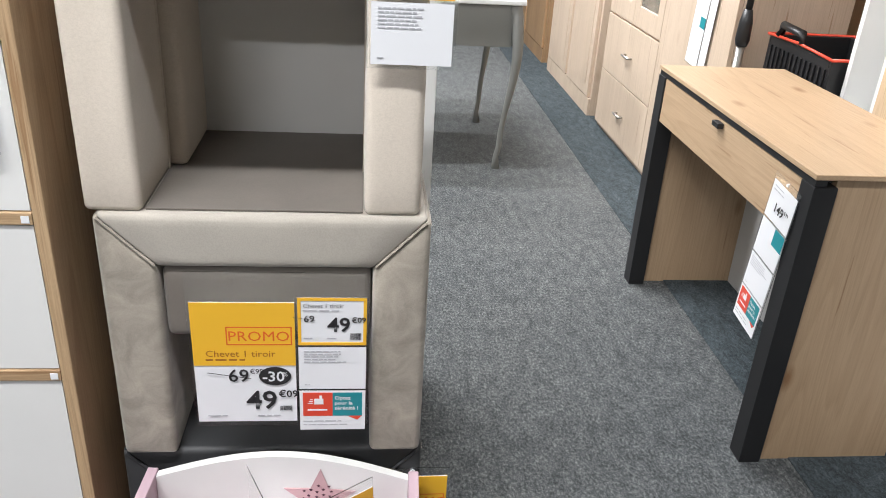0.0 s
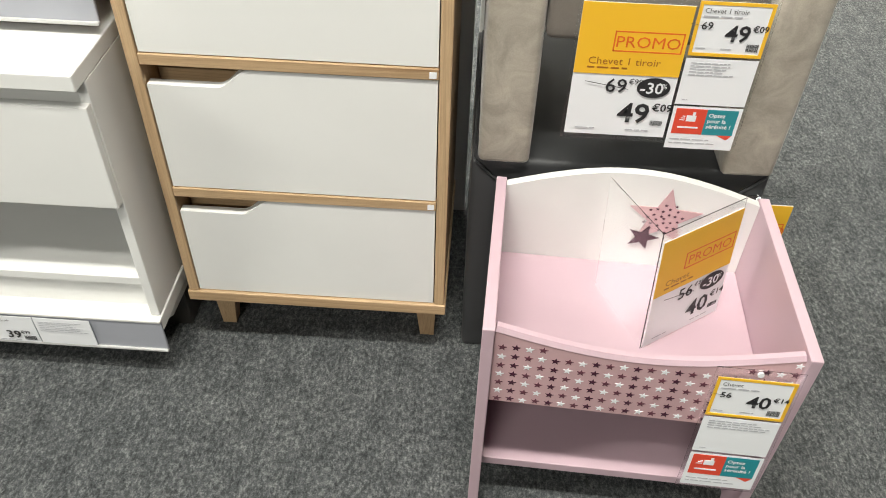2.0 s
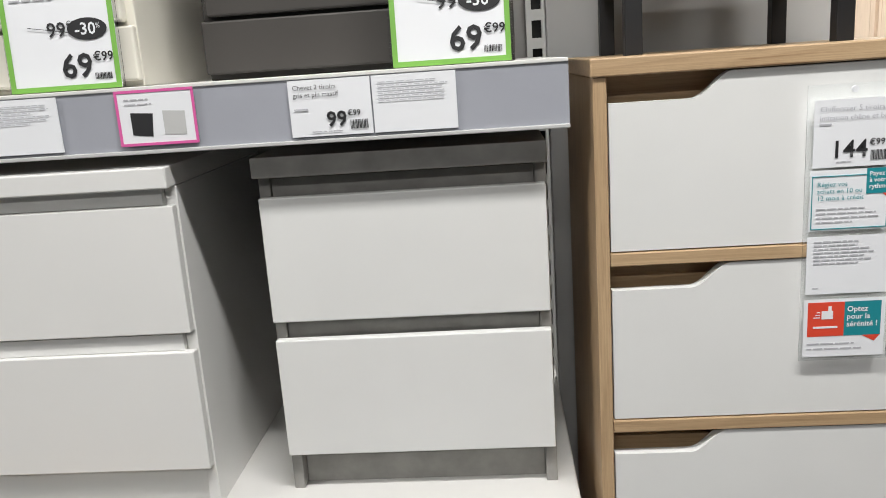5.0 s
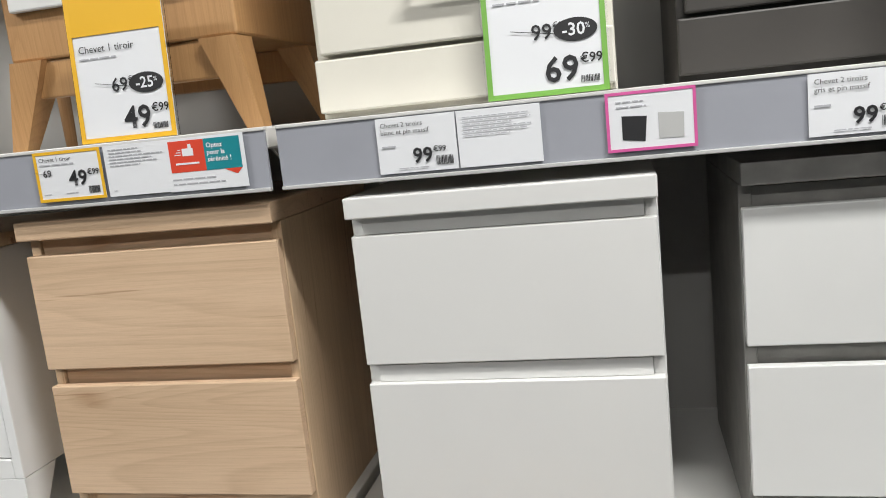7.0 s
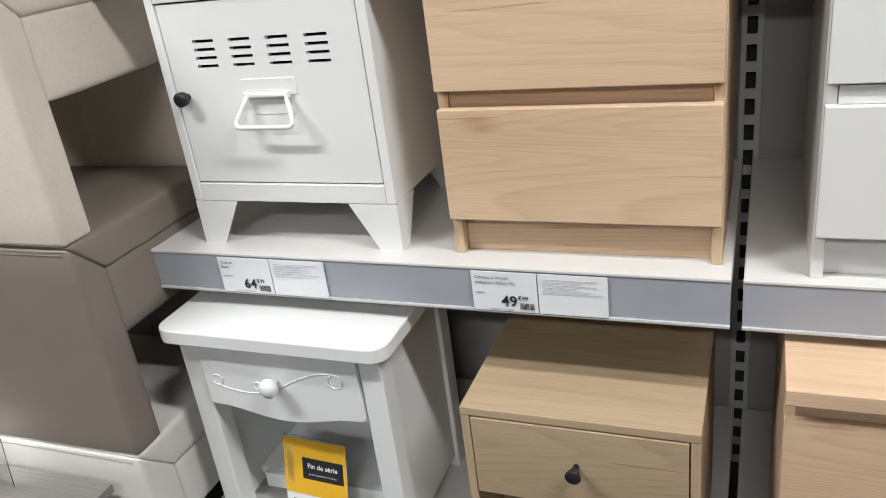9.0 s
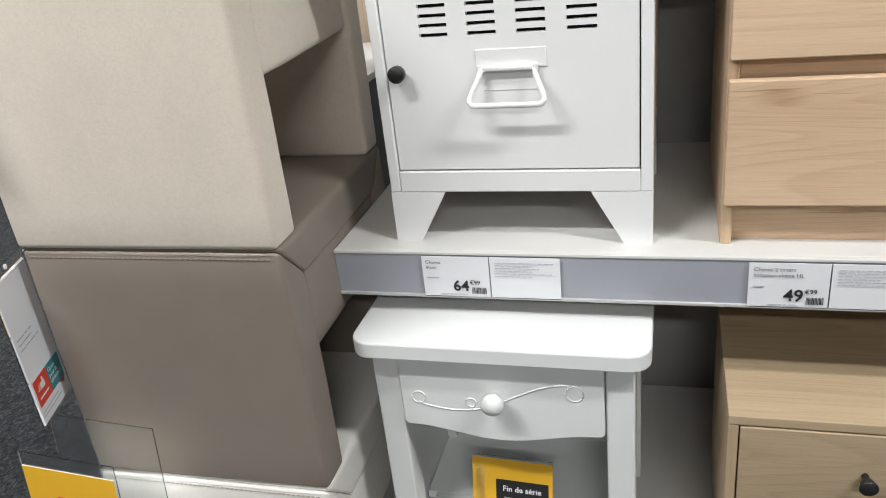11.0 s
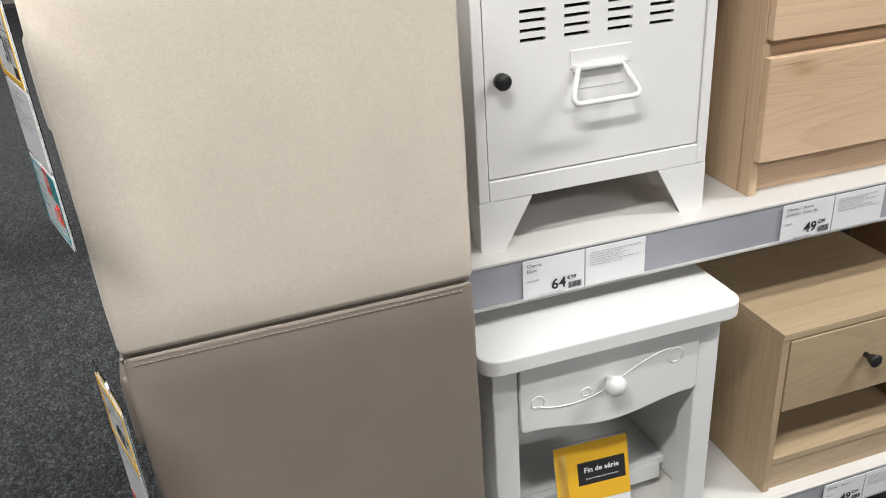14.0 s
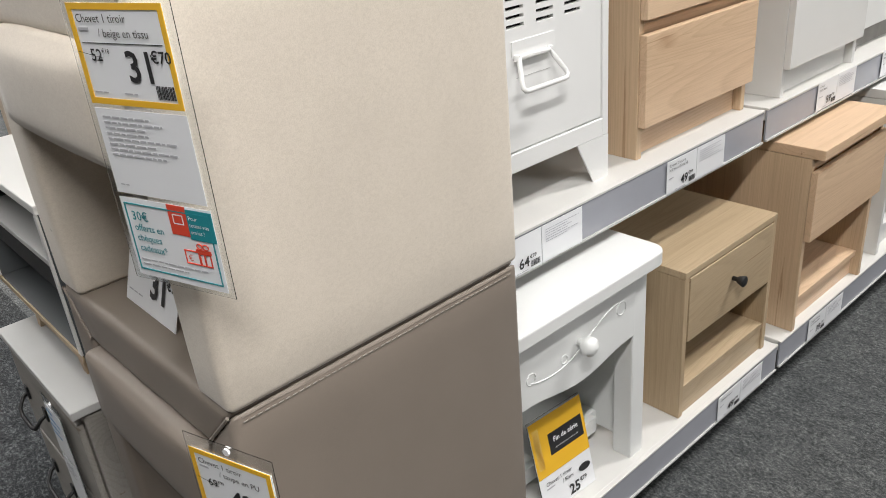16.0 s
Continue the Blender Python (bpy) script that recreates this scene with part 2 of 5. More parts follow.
M_ORANGE = plain("orange_print", (0.75, 0.13, 0.02), 0.4)
M_TEAL = plain("teal_print", (0.015, 0.25, 0.29), 0.4)
M_OCHRE = plain("ochre_print", (0.36, 0.13, 0.015), 0.45)
M_BLUE = plain("blue_print", (0.03, 0.22, 0.5), 0.4)
M_INK = plain("black_ink", (0.02, 0.02, 0.022), 0.5)
M_GREYINK = plain("grey_ink", (0.47, 0.47, 0.5), 0.5)
M_WALL = plain("shop_wall_paint", (0.34, 0.33, 0.31), 0.7)
M_CEIL = plain("ceiling_tile", (0.34, 0.34, 0.33), 0.8)

M_ACRYLIC, _t, _b = material("clear_acrylic", (0.95, 0.97, 0.97), 0.08)
_b.inputs["Transmission Weight"].default_value = 1.0
_b.inputs["IOR"].default_value = 1.4
M_HAZY, _t, _b = material("scuffed_clear_acrylic", (0.99, 0.99, 0.99), 0.05)
_b.inputs["Transmission Weight"].default_value = 0.985
_b.inputs["IOR"].default_value = 1.18
M_GLASS, _t, _b = material("cabinet_glass", (0.5, 0.52, 0.5), 0.05)
_b.inputs["Transmission Weight"].default_value = 0.9
M_TUBE, _t, _b = material("lamp_diffuser", (1, 1, 1), 0.5)
_b.inputs["Emission Color"].default_value = (1, 0.97, 0.92, 1)
_b.inputs["Emission Strength"].default_value = 6.0


# ---- building blocks ----
def box(x0, x1, y0, y1, z0, z1, bevel=0.0015, segments=2, bm=None):
    """A box with softened edges, added to bm."""
    own = bmesh.new()
    bmesh.ops.create_cube(own, size=1, matrix=Matrix.LocRotScale(
        ((x0 + x1) / 2, (y0 + y1) / 2, (z0 + z1) / 2), None, (abs(x1 - x0), abs(y1 - y0), abs(z1 - z0))))
    small = min(abs(x1 - x0), abs(y1 - y0), abs(z1 - z0))
    if bevel and small > 2.2 * bevel:
        bmesh.ops.bevel(own, geom=own.edges[:], offset=bevel, segments=segments, profile=0.5, affect="EDGES")
    if bm is None:
        return own
    data = bpy.data.meshes.new("join")
    own.to_mesh(data)
    own.free()
    bm.from_mesh(data)
    bpy.data.meshes.remove(data)
    return bm


def prism(outline, y0, y1, axis="y", bm=None, bevel=0.0):
    """An outline in two axes, drawn out along the third."""
    bm = bm or bmesh.new()
    put = {"y": lambda a, c, d: (a, d, c), "x": lambda a, c, d: (d, a, c), "z": lambda a, c, d: (a, c, d)}[axis]
    front = [bm.verts.new(put(a, c, y0)) for a, c in outline]
    back = [bm.verts.new(put(a, c, y1)) for a, c in outline]
    n = len(outline)
    bm.faces.new(front)
    bm.faces.new(back[::-1])
    for i in range(n):
        bm.faces.new((front[i], back[i], back[(i + 1) % n], front[(i + 1) % n]))
    bmesh.ops.recalc_face_normals(bm, faces=bm.faces[:])
    if bevel:
        bmesh.ops.bevel(bm, geom=bm.edges[:], offset=bevel, segments=2, profile=0.5, affect="EDGES")
    return bm


def loft(rings, bm=None, closed=True):
    """Skin over rings of points of equal count."""
    bm = bm or bmesh.new()
    made = [[bm.verts.new(p) for p in ring] for ring in rings]
    n = len(rings[0])
    for a, c in zip(made, made[1:]):
        for i in range(n):
            bm.faces.new((a[i], a[(i + 1) % n], c[(i + 1) % n], c[i]))
    if closed:
        bm.faces.new(made[0][::-1])
        bm.faces.new(made[-1])
    bmesh.ops.recalc_face_normals(bm, faces=bm.faces[:])
    return bm


def tube(points, radius, sides=8, bm=None):
    """A round bar along points."""
    pts = [Vector(p) for p in points]
    rings = []
    for i, p in enumerate(pts):
        d = (pts[min(i + 1, len(pts) - 1)] - pts[max(i - 1, 0)]).normalized()
        up = Vector((0, 0, 1)) if abs(d.z) < 0.9 else Vector((1, 0, 0))
        a = d.cross(up).normalized()
        c = d.cross(a)
        rings.append([p + radius * (math.cos(k * math.tau / sides) * a + math.sin(k * math.tau / sides) * c) for k in range(sides)])
    return loft(rings, bm)


def turned(profile, centre, axis="y", sides=20, bm=None):
    """A lathe shape: (distance along axis, radius) pairs."""
    rings = []
    for d, r in profile:
        ring = []
        for k in range(sides):
            u, w = r * math.cos(k * math.tau / sides), r * math.sin(k * math.tau / sides)
            o = {"y": (u, d, w), "z": (u, w, d), "x": (d, u, w)}[axis]
            ring.append(Vector(centre) + Vector(o))
        rings.append(ring)
    return loft(rings, bm)


def thing(name, label, category, m, group="", kind=""):
    ob = new(name)
    ob.empty_display_size = 0.1
    ob.matrix_world = m
    return tagged(ob, label, category, group, kind)


def part(name, bm, mat, parent, label="", smooth=False):
    data = bpy.data.meshes.new(name)
    bm.to_mesh(data)
    bm.free()
    if mat:
        data.materials.append(mat)
    if smooth:
        data.shade_smooth()
    ob = new(name, data)
    ob.parent = parent
    if mat in (M_ACRYLIC, M_HAZY, M_GLASS):
        ob.visible_shadow = False
    if label:
        ob["label"] = label
    return ob


def solid(name, bm, mat, label, category="", kind="structure", smooth=False):
    ob = part(name, bm, mat, None, "", smooth)
    return tagged(ob, label, category, "", kind)


LETTERS = {}


def letters(body, size, bold=0.0, stretch=1.0):
    """Flat lettering as a mesh: baseline at z 0, reading along x, facing -y."""
    key = (body, size, bold, stretch)
    if key not in LETTERS:
        curve = bpy.data.curves.new("letters", "FONT")
        curve.body, curve.size, curve.offset, curve.resolution_u = body, size, bold * size, 2
        ob = bpy.data.objects.new("letters", curve)
        data = bpy.data.meshes.new_from_object(ob)
        bpy.data.objects.remove(ob)
        data.transform(Matrix.Diagonal((stretch, 1, 1, 1)))
        data.transform(Matrix.Rotation(radians(90), 4, "X"))
        LETTERS[key] = data
    return LETTERS[key]


def write(parent, body, x, z, size, mat, y=-0.0016, bold=0.0, align="l", name="lettering", stretch=1.0, turn=0.0):
    src = letters(body, size, bold, stretch)
    data = src.copy()
    xs = [v.co.x for v in data.vertices] or [0]
    shift = {"l": 0, "r": -max(xs), "c": -(max(xs) + min(xs)) / 2}[align]
    data.transform(Matrix.Translation((shift, 0, 0)))
    data.materials.append(mat)
    ob = new(name, data)
    ob.parent = parent
    ob.matrix_local = Matrix.Translation((x, y, z)) @ Matrix.Rotation(radians(turn), 4, "Y")
    return ob


def patch(parent, x0, x1, z0, z1, mat, y=-0.0008, name="printed_panel", thick=0.0004):
    return part(name, box(x0, x1, y - thick, y, z0, z1, 0), mat, parent)


def ellipse(parent, x, z, rx, rz, mat, y=-0.0012, name="printed_oval"):
    pts = [(x + rx * math.cos(k * math.tau / 28), z + rz * math.sin(k * math.tau / 28)) for k in range(28)]
    return part(name, prism(pts, y - 0.0003, y), mat, parent)


def text_bars(parent, x0, x1, z_top, lines, step, mat=None, y=-0.0012, height=0.26, seed=1):
    """Writing too small to read: one mesh of short bars, line under line."""
    rng = random.Random(seed)
    bm = bmesh.new()
    for i in range(lines):
        z = z_top - i * step
        end = x0 + (x1 - x0) * rng.uniform(0.55, 1.0)
        x = x0
        while x < end - step * 0.3:
            w = min(end - x, step * rng.uniform(0.8, 2.6))
            box(x, x + w, y - 0.0002, y, z - step * height, z, 0, bm=bm)
            x += w + step * 0.35
    return part("fine_print", bm, M_GREYINK if mat in (None, M_INK) else mat, parent)


def barcode(parent, x0, x1, z0, z1, y=-0.0012, seed=3):
    rng = random.Random(seed)
    bm = bmesh.new()
    x = x0
    while x < x1:
        w = (x1 - x0) * rng.uniform(0.02, 0.06)
        box(x, min(x + w, x1), y - 0.0002, y, z0, z1, 0, bm=bm)
        x += w + (x1 - x0) * rng.uniform(0.02, 0.05)
    return part("barcode", bm, M_INK, parent)


def price(parent, whole, cents, x_right, z, size, mat=None, bold=0.02):
    """A price with raised cents; x_right is the right end of the large figures."""
    write(parent, whole, x_right, z, size, mat or M_INK, bold=bold, align="r", name="price_whole")
    if cents:
        write(parent, cents, x_right + size * 0.06, z + size * 0.45, size * 0.38, mat or M_INK, bold=bold, name="price_raised")


def struck(parent, whole, cents, x_right, z, size):
    price(parent, whole, cents, x_right, z, size, bold=0.008)
    bm = prism([(x_right - size * 1.9, z + size * 0.5), (x_right - size * 1.9, z + size * 0.53), (x_right + size * 0.1, z + size * 0.2), (x_right + size * 0.1, z + size * 0.17)], -0.0022, -0.002)
    part("strike_line", bm, M_INK, parent)


def thumb_ad(parent, x0, x1, z0, z1):
    """Guarantee leaflet: red panel with a hand sign, teal panel, small print."""
    w, h = x1 - x0, z1 - z0
    patch(parent, x0, x1, z0, z1, M_PAPER, y=-0.0004, name="leaflet")
    patch(parent, x0 + w * 0.05, x0 + w * 0.5, z0 + h * 0.36, z1 - h * 0.05, M_RED, name="red_panel")
    patch(parent, x0 + w * 0.5, x1 - w * 0.05, z0 + h * 0.36, z1 - h * 0.05, M_TEAL, name="teal_panel")
    part("leaflet_tail", prism([(x1 - w * 0.28, z0 + h * 0.36), (x1 - w * 0.05, z0 + h * 0.36), (x1 - w * 0.12, z0 + h * 0.25)], -0.0012, -0.0008), M_RED, parent)
    bm = box(x0 + w * 0.22, x0 + w * 0.36, -0.0016, -0.0012, z0 + h * 0.66, z0 + h * 0.8, 0)
    for k in range(3):
        box(x0 + w * (0.12 + 0.02 * k), x0 + w * 0.2, -0.0016, -0.0012, z0 + h * (0.68 + 0.045 * k), z0 + h * (0.695 + 0.045 * k), 0, bm=bm)
    box(x0 + w * 0.3, x0 + w * 0.34, -0.0016, -0.0012, z0 + h * 0.8, z0 + h * 0.88, 0, bm=bm)
    box(x0 + w * 0.12, x0 + w * 0.42, -0.0016, -0.0012, z0 + h * 0.5, z0 + h * 0.535, 0, bm=bm)
    part("thumb_sign", bm, M_PAPER, parent)
    for k, line in enumerate(("Optez", "pour la", "sérénité !")):
        write(parent, line, x0 + w * 0.53, z0 + h * (0.78 - 0.13 * k), h * 0.13, M_PAPER, bold=0.02)
    text_bars(parent, x0 + w * 0.05, x1 - w * 0.25, z0 + h * 0.24, 2, h * 0.09, M_INK, seed=5)


def card(name, w, h, m, label, back=M_PAPER, sleeve=True, category="price tag", group=""):
    """A printed card; x from 0 to w, z from 0 to h, facing -y."""
    c = thing(name, label, category, m, group)
    part("card", box(0, w, 0, 0.0012, 0, h, 0), back, c)
    if sleeve:
        part("sleeve", box(-0.004, w + 0.004, 0.0016, 0.0024, -0.004, h + 0.012, 0), M_ACRYLIC, c, "clear plastic sleeve")
    return c


def strip_label(x, z, y, whole, cents, wide=0.21, lines=("Chevet",), yellow=False, tall=0.07, name="shelf_label"):
    """A paper price label in a shelf's label strip: price half and text half."""
    c = thing(name, f"white paper shelf label showing {whole} euros in grey strip", "price tag", pose(x, y - 0.004, z), "shelf price labels")
    half = wide / 2
    part("card", box(0, half - 0.0015, 0, 0.001, 0, tall, 0), M_PAPER, c)
    part("card", box(half + 0.0005, wide, 0, 0.001, 0, tall, 0), M_PAPER, c)
    for k, line in enumerate(lines):
        write(c, line, 0.006, tall - 0.012 - 0.009 * k, 0.0085, M_INK)
    text_bars(c, 0.006, 0.03, tall - 0.017 - 0.009 * len(lines), 1, 0.008, M_INK, seed=int(x * 100) % 7)
    price(c, whole, cents, half * 0.68, tall * 0.17, 0.026)
    barcode(c, half * 0.72, half * 0.93, tall * 0.1, tall * 0.26)
    text_bars(c, half * 0.25, half * 0.65, tall * 0.09, 1, 0.005, seed=2)
    text_bars(c, half + 0.008, wide - 0.008, tall - 0.008, 6, 0.0045, M_INK, seed=int(x * 31) % 11)
    return c


# ---- the shop's shell ----
solid("floor", box(-9, 9, -7, 12, -0.1, 0, 0), M_CARPET, "mottled grey loop-pile carpet floor", "floor")
solid("dark_carpet_strip", box(1.72, 4.5, -3, 11.5, -0.004, 0.004, 0), M_CARPET_DARK, "darker slate carpet under the furniture row", "carpet")
solid("charcoal_carpet_strip", box(-8.9, -2.42, -6.9, 11.5, -0.004, 0.004, 0), M_CARPET_BLACK, "charcoal flecked carpet under the far furniture", "carpet")
solid("wall_west", box(-9.2, -9, -7.2, 12.2, 0, 3.2, 0), M_WALL, "pale painted shop wall", "wall")
solid("wall_east", box(9, 9.2, -7.2, 12.2, 0, 3.2, 0), M_WALL, "pale painted shop wall", "wall")
solid("wall_south", box(-9, 9, -7.2, -7, 0, 3.2, 0), M_WALL, "pale painted shop wall", "wall")
solid("wall_north", box(-9, 9, 12, 12.2, 0, 3.2, 0), M_WALL, "pale painted shop wall", "wall")
solid("ceiling", box(-9.2, 9.2, -7.2, 12.2, 3.2, 3.35, 0), M_CEIL, "white shop ceiling", "ceiling")


def ceiling_light(x, y):
    c = thing("ceiling_light", "long white ceiling light with frosted diffuser", "light", pose(x, y, 3.2), "ceiling lights")
    part("housing", box(-0.75, 0.75, -0.1, 0.1, -0.07, 0, 0.004), M_WHITE, c)
    part("diffuser", box(-0.73, 0.73, -0.085, 0.085, -0.082, -0.071, 0.002), M_TUBE, c)
    lamp = bpy.data.lights.new("tube_light", "AREA")
    lamp.shape, lamp.size, lamp.size_y, lamp.energy, lamp.color = "RECTANGLE", 1.45, 0.16, LAMP_POWER, (1.0, 0.99, 0.972)
    ob = new("tube_light", lamp)
    ob.parent = c
    ob.location = (0, 0, -0.095)


for lx, ly in ((-3.2, 0.2), (0.1, 0.7), (-7.2, 4.6), (-2.3, 3.7), (0.25, 3.75), (0.3, 4.7), (1.3, 6.0), (4.8, 3.7),
               (-4.0, 7.0), (3.4, 7.0), (-0.9, -2.2)):
    ceiling_light(lx, ly)


# ---- shelving ----
BACK = 2.16
M_UPRIGHT = M_METAL_GREY


def upright(x, parent):
    """A slotted post: two rails, rungs between the slots, a dark hollow behind."""
    bm = bmesh.new()
    for dx in (-0.019, 0.009):
        box(x + dx, x + dx + 0.010, BACK - 0.03, BACK - 0.001, 0, 2.1, 0, bm=bm)
    z = 0.0
    while z < 2.1:
        box(x - 0.009, x + 0.009, BACK - 0.03, BACK - 0.026, z, min(z + 0.019, 2.1), 0, bm=bm)
        z += 0.05
    part("upright", bm, M_UPRIGHT, parent, "slotted grey metal upright")
    part("upright_hollow", box(x - 0.009, x + 0.009, BACK - 0.012, BACK - 0.002, 0, 2.1, 0), M_HOLE, parent)


def shelf(parent, x0, x1, front, top, fascia_low, thick=0.03):
    s = part("shelf", box(x0, x1, front + 0.006, BACK - 0.034, top - thick, top, 0.003), M_SHELF, parent, "white metal shelf")
    part("label_strip", box(x0, x1, front, front + 0.005, fascia_low, top - 0.004, 0.001), M_FASCIA, s, "grey plastic label strip")
    part("strip_lip", box(x0, x1, front - 0.004, front + 0.004, fascia_low - 0.004, fascia_low + 0.001, 0.001), M_PALEGREY, s)
    part("shelf_edge", box(x0, x1, front - 0.002, front + 0.008, top - 0.005, top, 0.001), M_SHELF, s)
    for bx in (x0 + 0.004, x1 - 0.008):
        part("bracket", prism([(front + 0.03, top - thick), (BACK - 0.03, top - thick), (BACK - 0.03, top - 0.085), (front + 0.06, top - 0.05)], bx, bx + 0.003, "x"), M_METAL_GREY, s)
    return s


def bay(x0, x1, label):
    b = thing("shelving_unit", label, "shelf", pose(0, 0, 0), "shop shelving bays")
    part("back_panel", box(x0 - 0.005, x1 + 0.005, BACK, BACK + 0.02, 0.02, 2.1, 0), M_PANEL, b, "grey back panel")
    part("base", box(x0 + 0.01, x1 - 0.01, 1.66, BACK - 0.04, 0.0, 0.12, 0.003), M_CHARCOAL, b, "dark recessed base")
    shelf(b, x0, x1, 1.53, 0.155, 0.082)
    shelf(b, x0, x1, 1.62, 0.735, 0.66)
    shelf(b, x0, x1, 1.62, 1.335, 1.254)
    return b


bay_a = bay(-2.232, -1.222, "white shop shelf bay holding a locker and oak bedside cabinets")
bay_b = bay(-1.206, -0.213, "white shop shelf bay holding white bedside cabinets")
upright(-2.226, bay_a)
upright(-1.214, bay_a)
upright(-0.222, bay_b)


# ---- two-drawer bedside cabinets on the middle shelf ----
def two_drawer(x, front, z, label, carcass_x, carcass_z, fronts, name="bedside_cabinet", w=0.4, lip=None, up=0.0, recess=0.022):
    c = thing(name, label, "bedside cabinet", pose(x, front, z), "two-drawer bedside cabinets")
    d = 0.4
    a = w / 2
    part("top", box(-a, a, -0.012, d, 0.47, 0.498, 0.002), carcass_x, c)
    for s in (-1, 1):
        part("side_panel", box(s * a - (0.016 if s > 0 else 0), s * a + (0.016 if s < 0 else 0), 0.0165, d, 0, 0.4695, 0.0015), carcass_z, c)
    part("back", box(-a + 0.016, a - 0.016, d - 0.006, d, 0.01, 0.469, 0), carcass_x, c)
    part("plinth", box(-a + 0.0165, a - 0.0165, 0.036, 0.052, 0, 0.066, 0.001), lip or carcass_x, c)
    part("bottom", box(-a + 0.0165, a - 0.0165, 0.03, d - 0.01, 0.0665, 0.08, 0), carcass_x, c)
    for z0 in (0.062 + up, 0.265 + up):
        dr = part("drawer", box(-a + 0.002, a - 0.002, 0, 0.016, z0, z0 + 0.176, 0.0016), fronts, c)
        part("grip_strip", box(-a + 0.0165, a - 0.0165, recess, 0.034, z0 + (0.13 if recess > 0.0165 else 0.1765), z0 + 0.2, 0.0008), lip or carcass_x, dr)
        part("drawer_box", box(-a + 0.02, a - 0.02, 0.05, d - 0.03, z0 + 0.02, z0 + 0.12, 0), M_WHITE, dr)
    return c


two_drawer(-0.4365, 1.661, 0.735, "white two-drawer bedside cabinet with grey concrete-look body", M_CONCRETE, M_CONCRETE, M_WHITE, w=0.39)
two_drawer(-0.926, 1.619, 0.735, "glossy white two-drawer bedside cabinet on shelf", M_GLOSS, M_GLOSS, M_GLOSS, w=0.393, up=0.005, recess=0.008)
two_drawer(-1.44, 1.646, 0.735, "honey oak two-drawer bedside cabinet on shelf", M_OAK_X, M_OAK_Z, M_OAK_X, w=0.408, up=0.004)


# ---- one-drawer cabinets on the bottom shelf ----
def one_drawer(x, front, z, label, mx, mz):
    c = thing("bedside_cabinet", label, "bedside cabinet", pose(x, front, z), "one-drawer bedside cabinets")
    a, d = 0.2, 0.4
    part("top", box(-a, a, -0.012, d, 0.46, 0.485, 0.002), mx, c)
    for s in (-1, 1):
        part("side_panel", box(s * a - (0.016 if s > 0 else 0), s * a + (0.016 if s < 0 else 0), 0.0165, d, 0, 0.4595, 0.0015), mz, c)
    part("back", box(-a + 0.0165, a - 0.0165, d - 0.008, d - 0.002, 0.01, 0.459, 0), mx, c)
    part("bottom", box(-a + 0.0165, a - 0.0165, 0.03, d - 0.01, 0.06, 0.076, 0.001), mx, c)
    part("plinth", box(-a + 0.0165, a - 0.0165, 0.04, 0.054, 0, 0.0595, 0.001), mx, c)
    dr = part("drawer", box(-a + 0.001, a - 0.001, 0, 0.016, 0.253, 0.428, 0.0016), mx, c)
    part("grip_strip", box(-a + 0.0165, a - 0.0165, 0.034, 0.046, 0.38, 0.4595, 0.0008), mx, dr)
    part("drawer_box", box(-a + 0.018, a - 0.018, 0.047, d - 0.03, 0.25, 0.4, 0), mx, dr)
    return c


one_drawer(-0.416, 1.526, 0.155, "white one-drawer bedside cabinet with open niche", M_WHITE, M_WHITE)
one_drawer(-0.949, 1.515, 0.155, "honey oak one-drawer bedside cabinet with open niche", M_OAK_X, M_OAK_Z)


def knob_cabinet():
    c = thing("bedside_cabinet", "pale oak bedside cabinet with black knob and niche", "bedside cabinet", pose(-1.4405, 1.549, 0.155), "bedside cabinets with niches")
    a, d = 0.187, 0.33
    part("top", box(-a, a, 0, d, 0.345, 0.36, 0.0012), M_PALE_X, c)
    for s in (-1, 1):
        part("side_panel", box(s * a - (0.015 if s > 0 else 0), s * a + (0.015 if s < 0 else 0), 0.001, d, 0, 0.3445, 0.0012), M_PALE_Z, c)
    part("back", box(-a + 0.0155, a - 0.0155, d - 0.006, d - 0.001, 0.01, 0.344, 0), M_PALE_X, c)
    part("bottom", box(-a + 0.0155, a - 0.0155, 0.004, d - 0.008, 0.06, 0.075, 0.001), M_PALE_X, c)
    part("plinth", box(-a + 0.0155, a - 0.0155, 0.006, 0.02, 0, 0.0595, 0.001), M_PALE_X, c)
    part("divider", box(-a + 0.0155, a - 0.0155, 0.02, d - 0.008, 0.192, 0.204, 0.001), M_PALE_X, c)
    dr = part("drawer", box(-a + 0.017, a - 0.017, -0.001, 0.015, 0.19, 0.342, 0.0012), M_PALE_X, c)
    part("knob", turned([(-0.001, 0.005), (-0.012, 0.005), (-0.014, 0.008), (-0.028, 0.013), (-0.03, 0.011)], (0, 0, 0.272)), M_BLACK, dr, "black conical knob", True)
    return c


knob_cabinet()


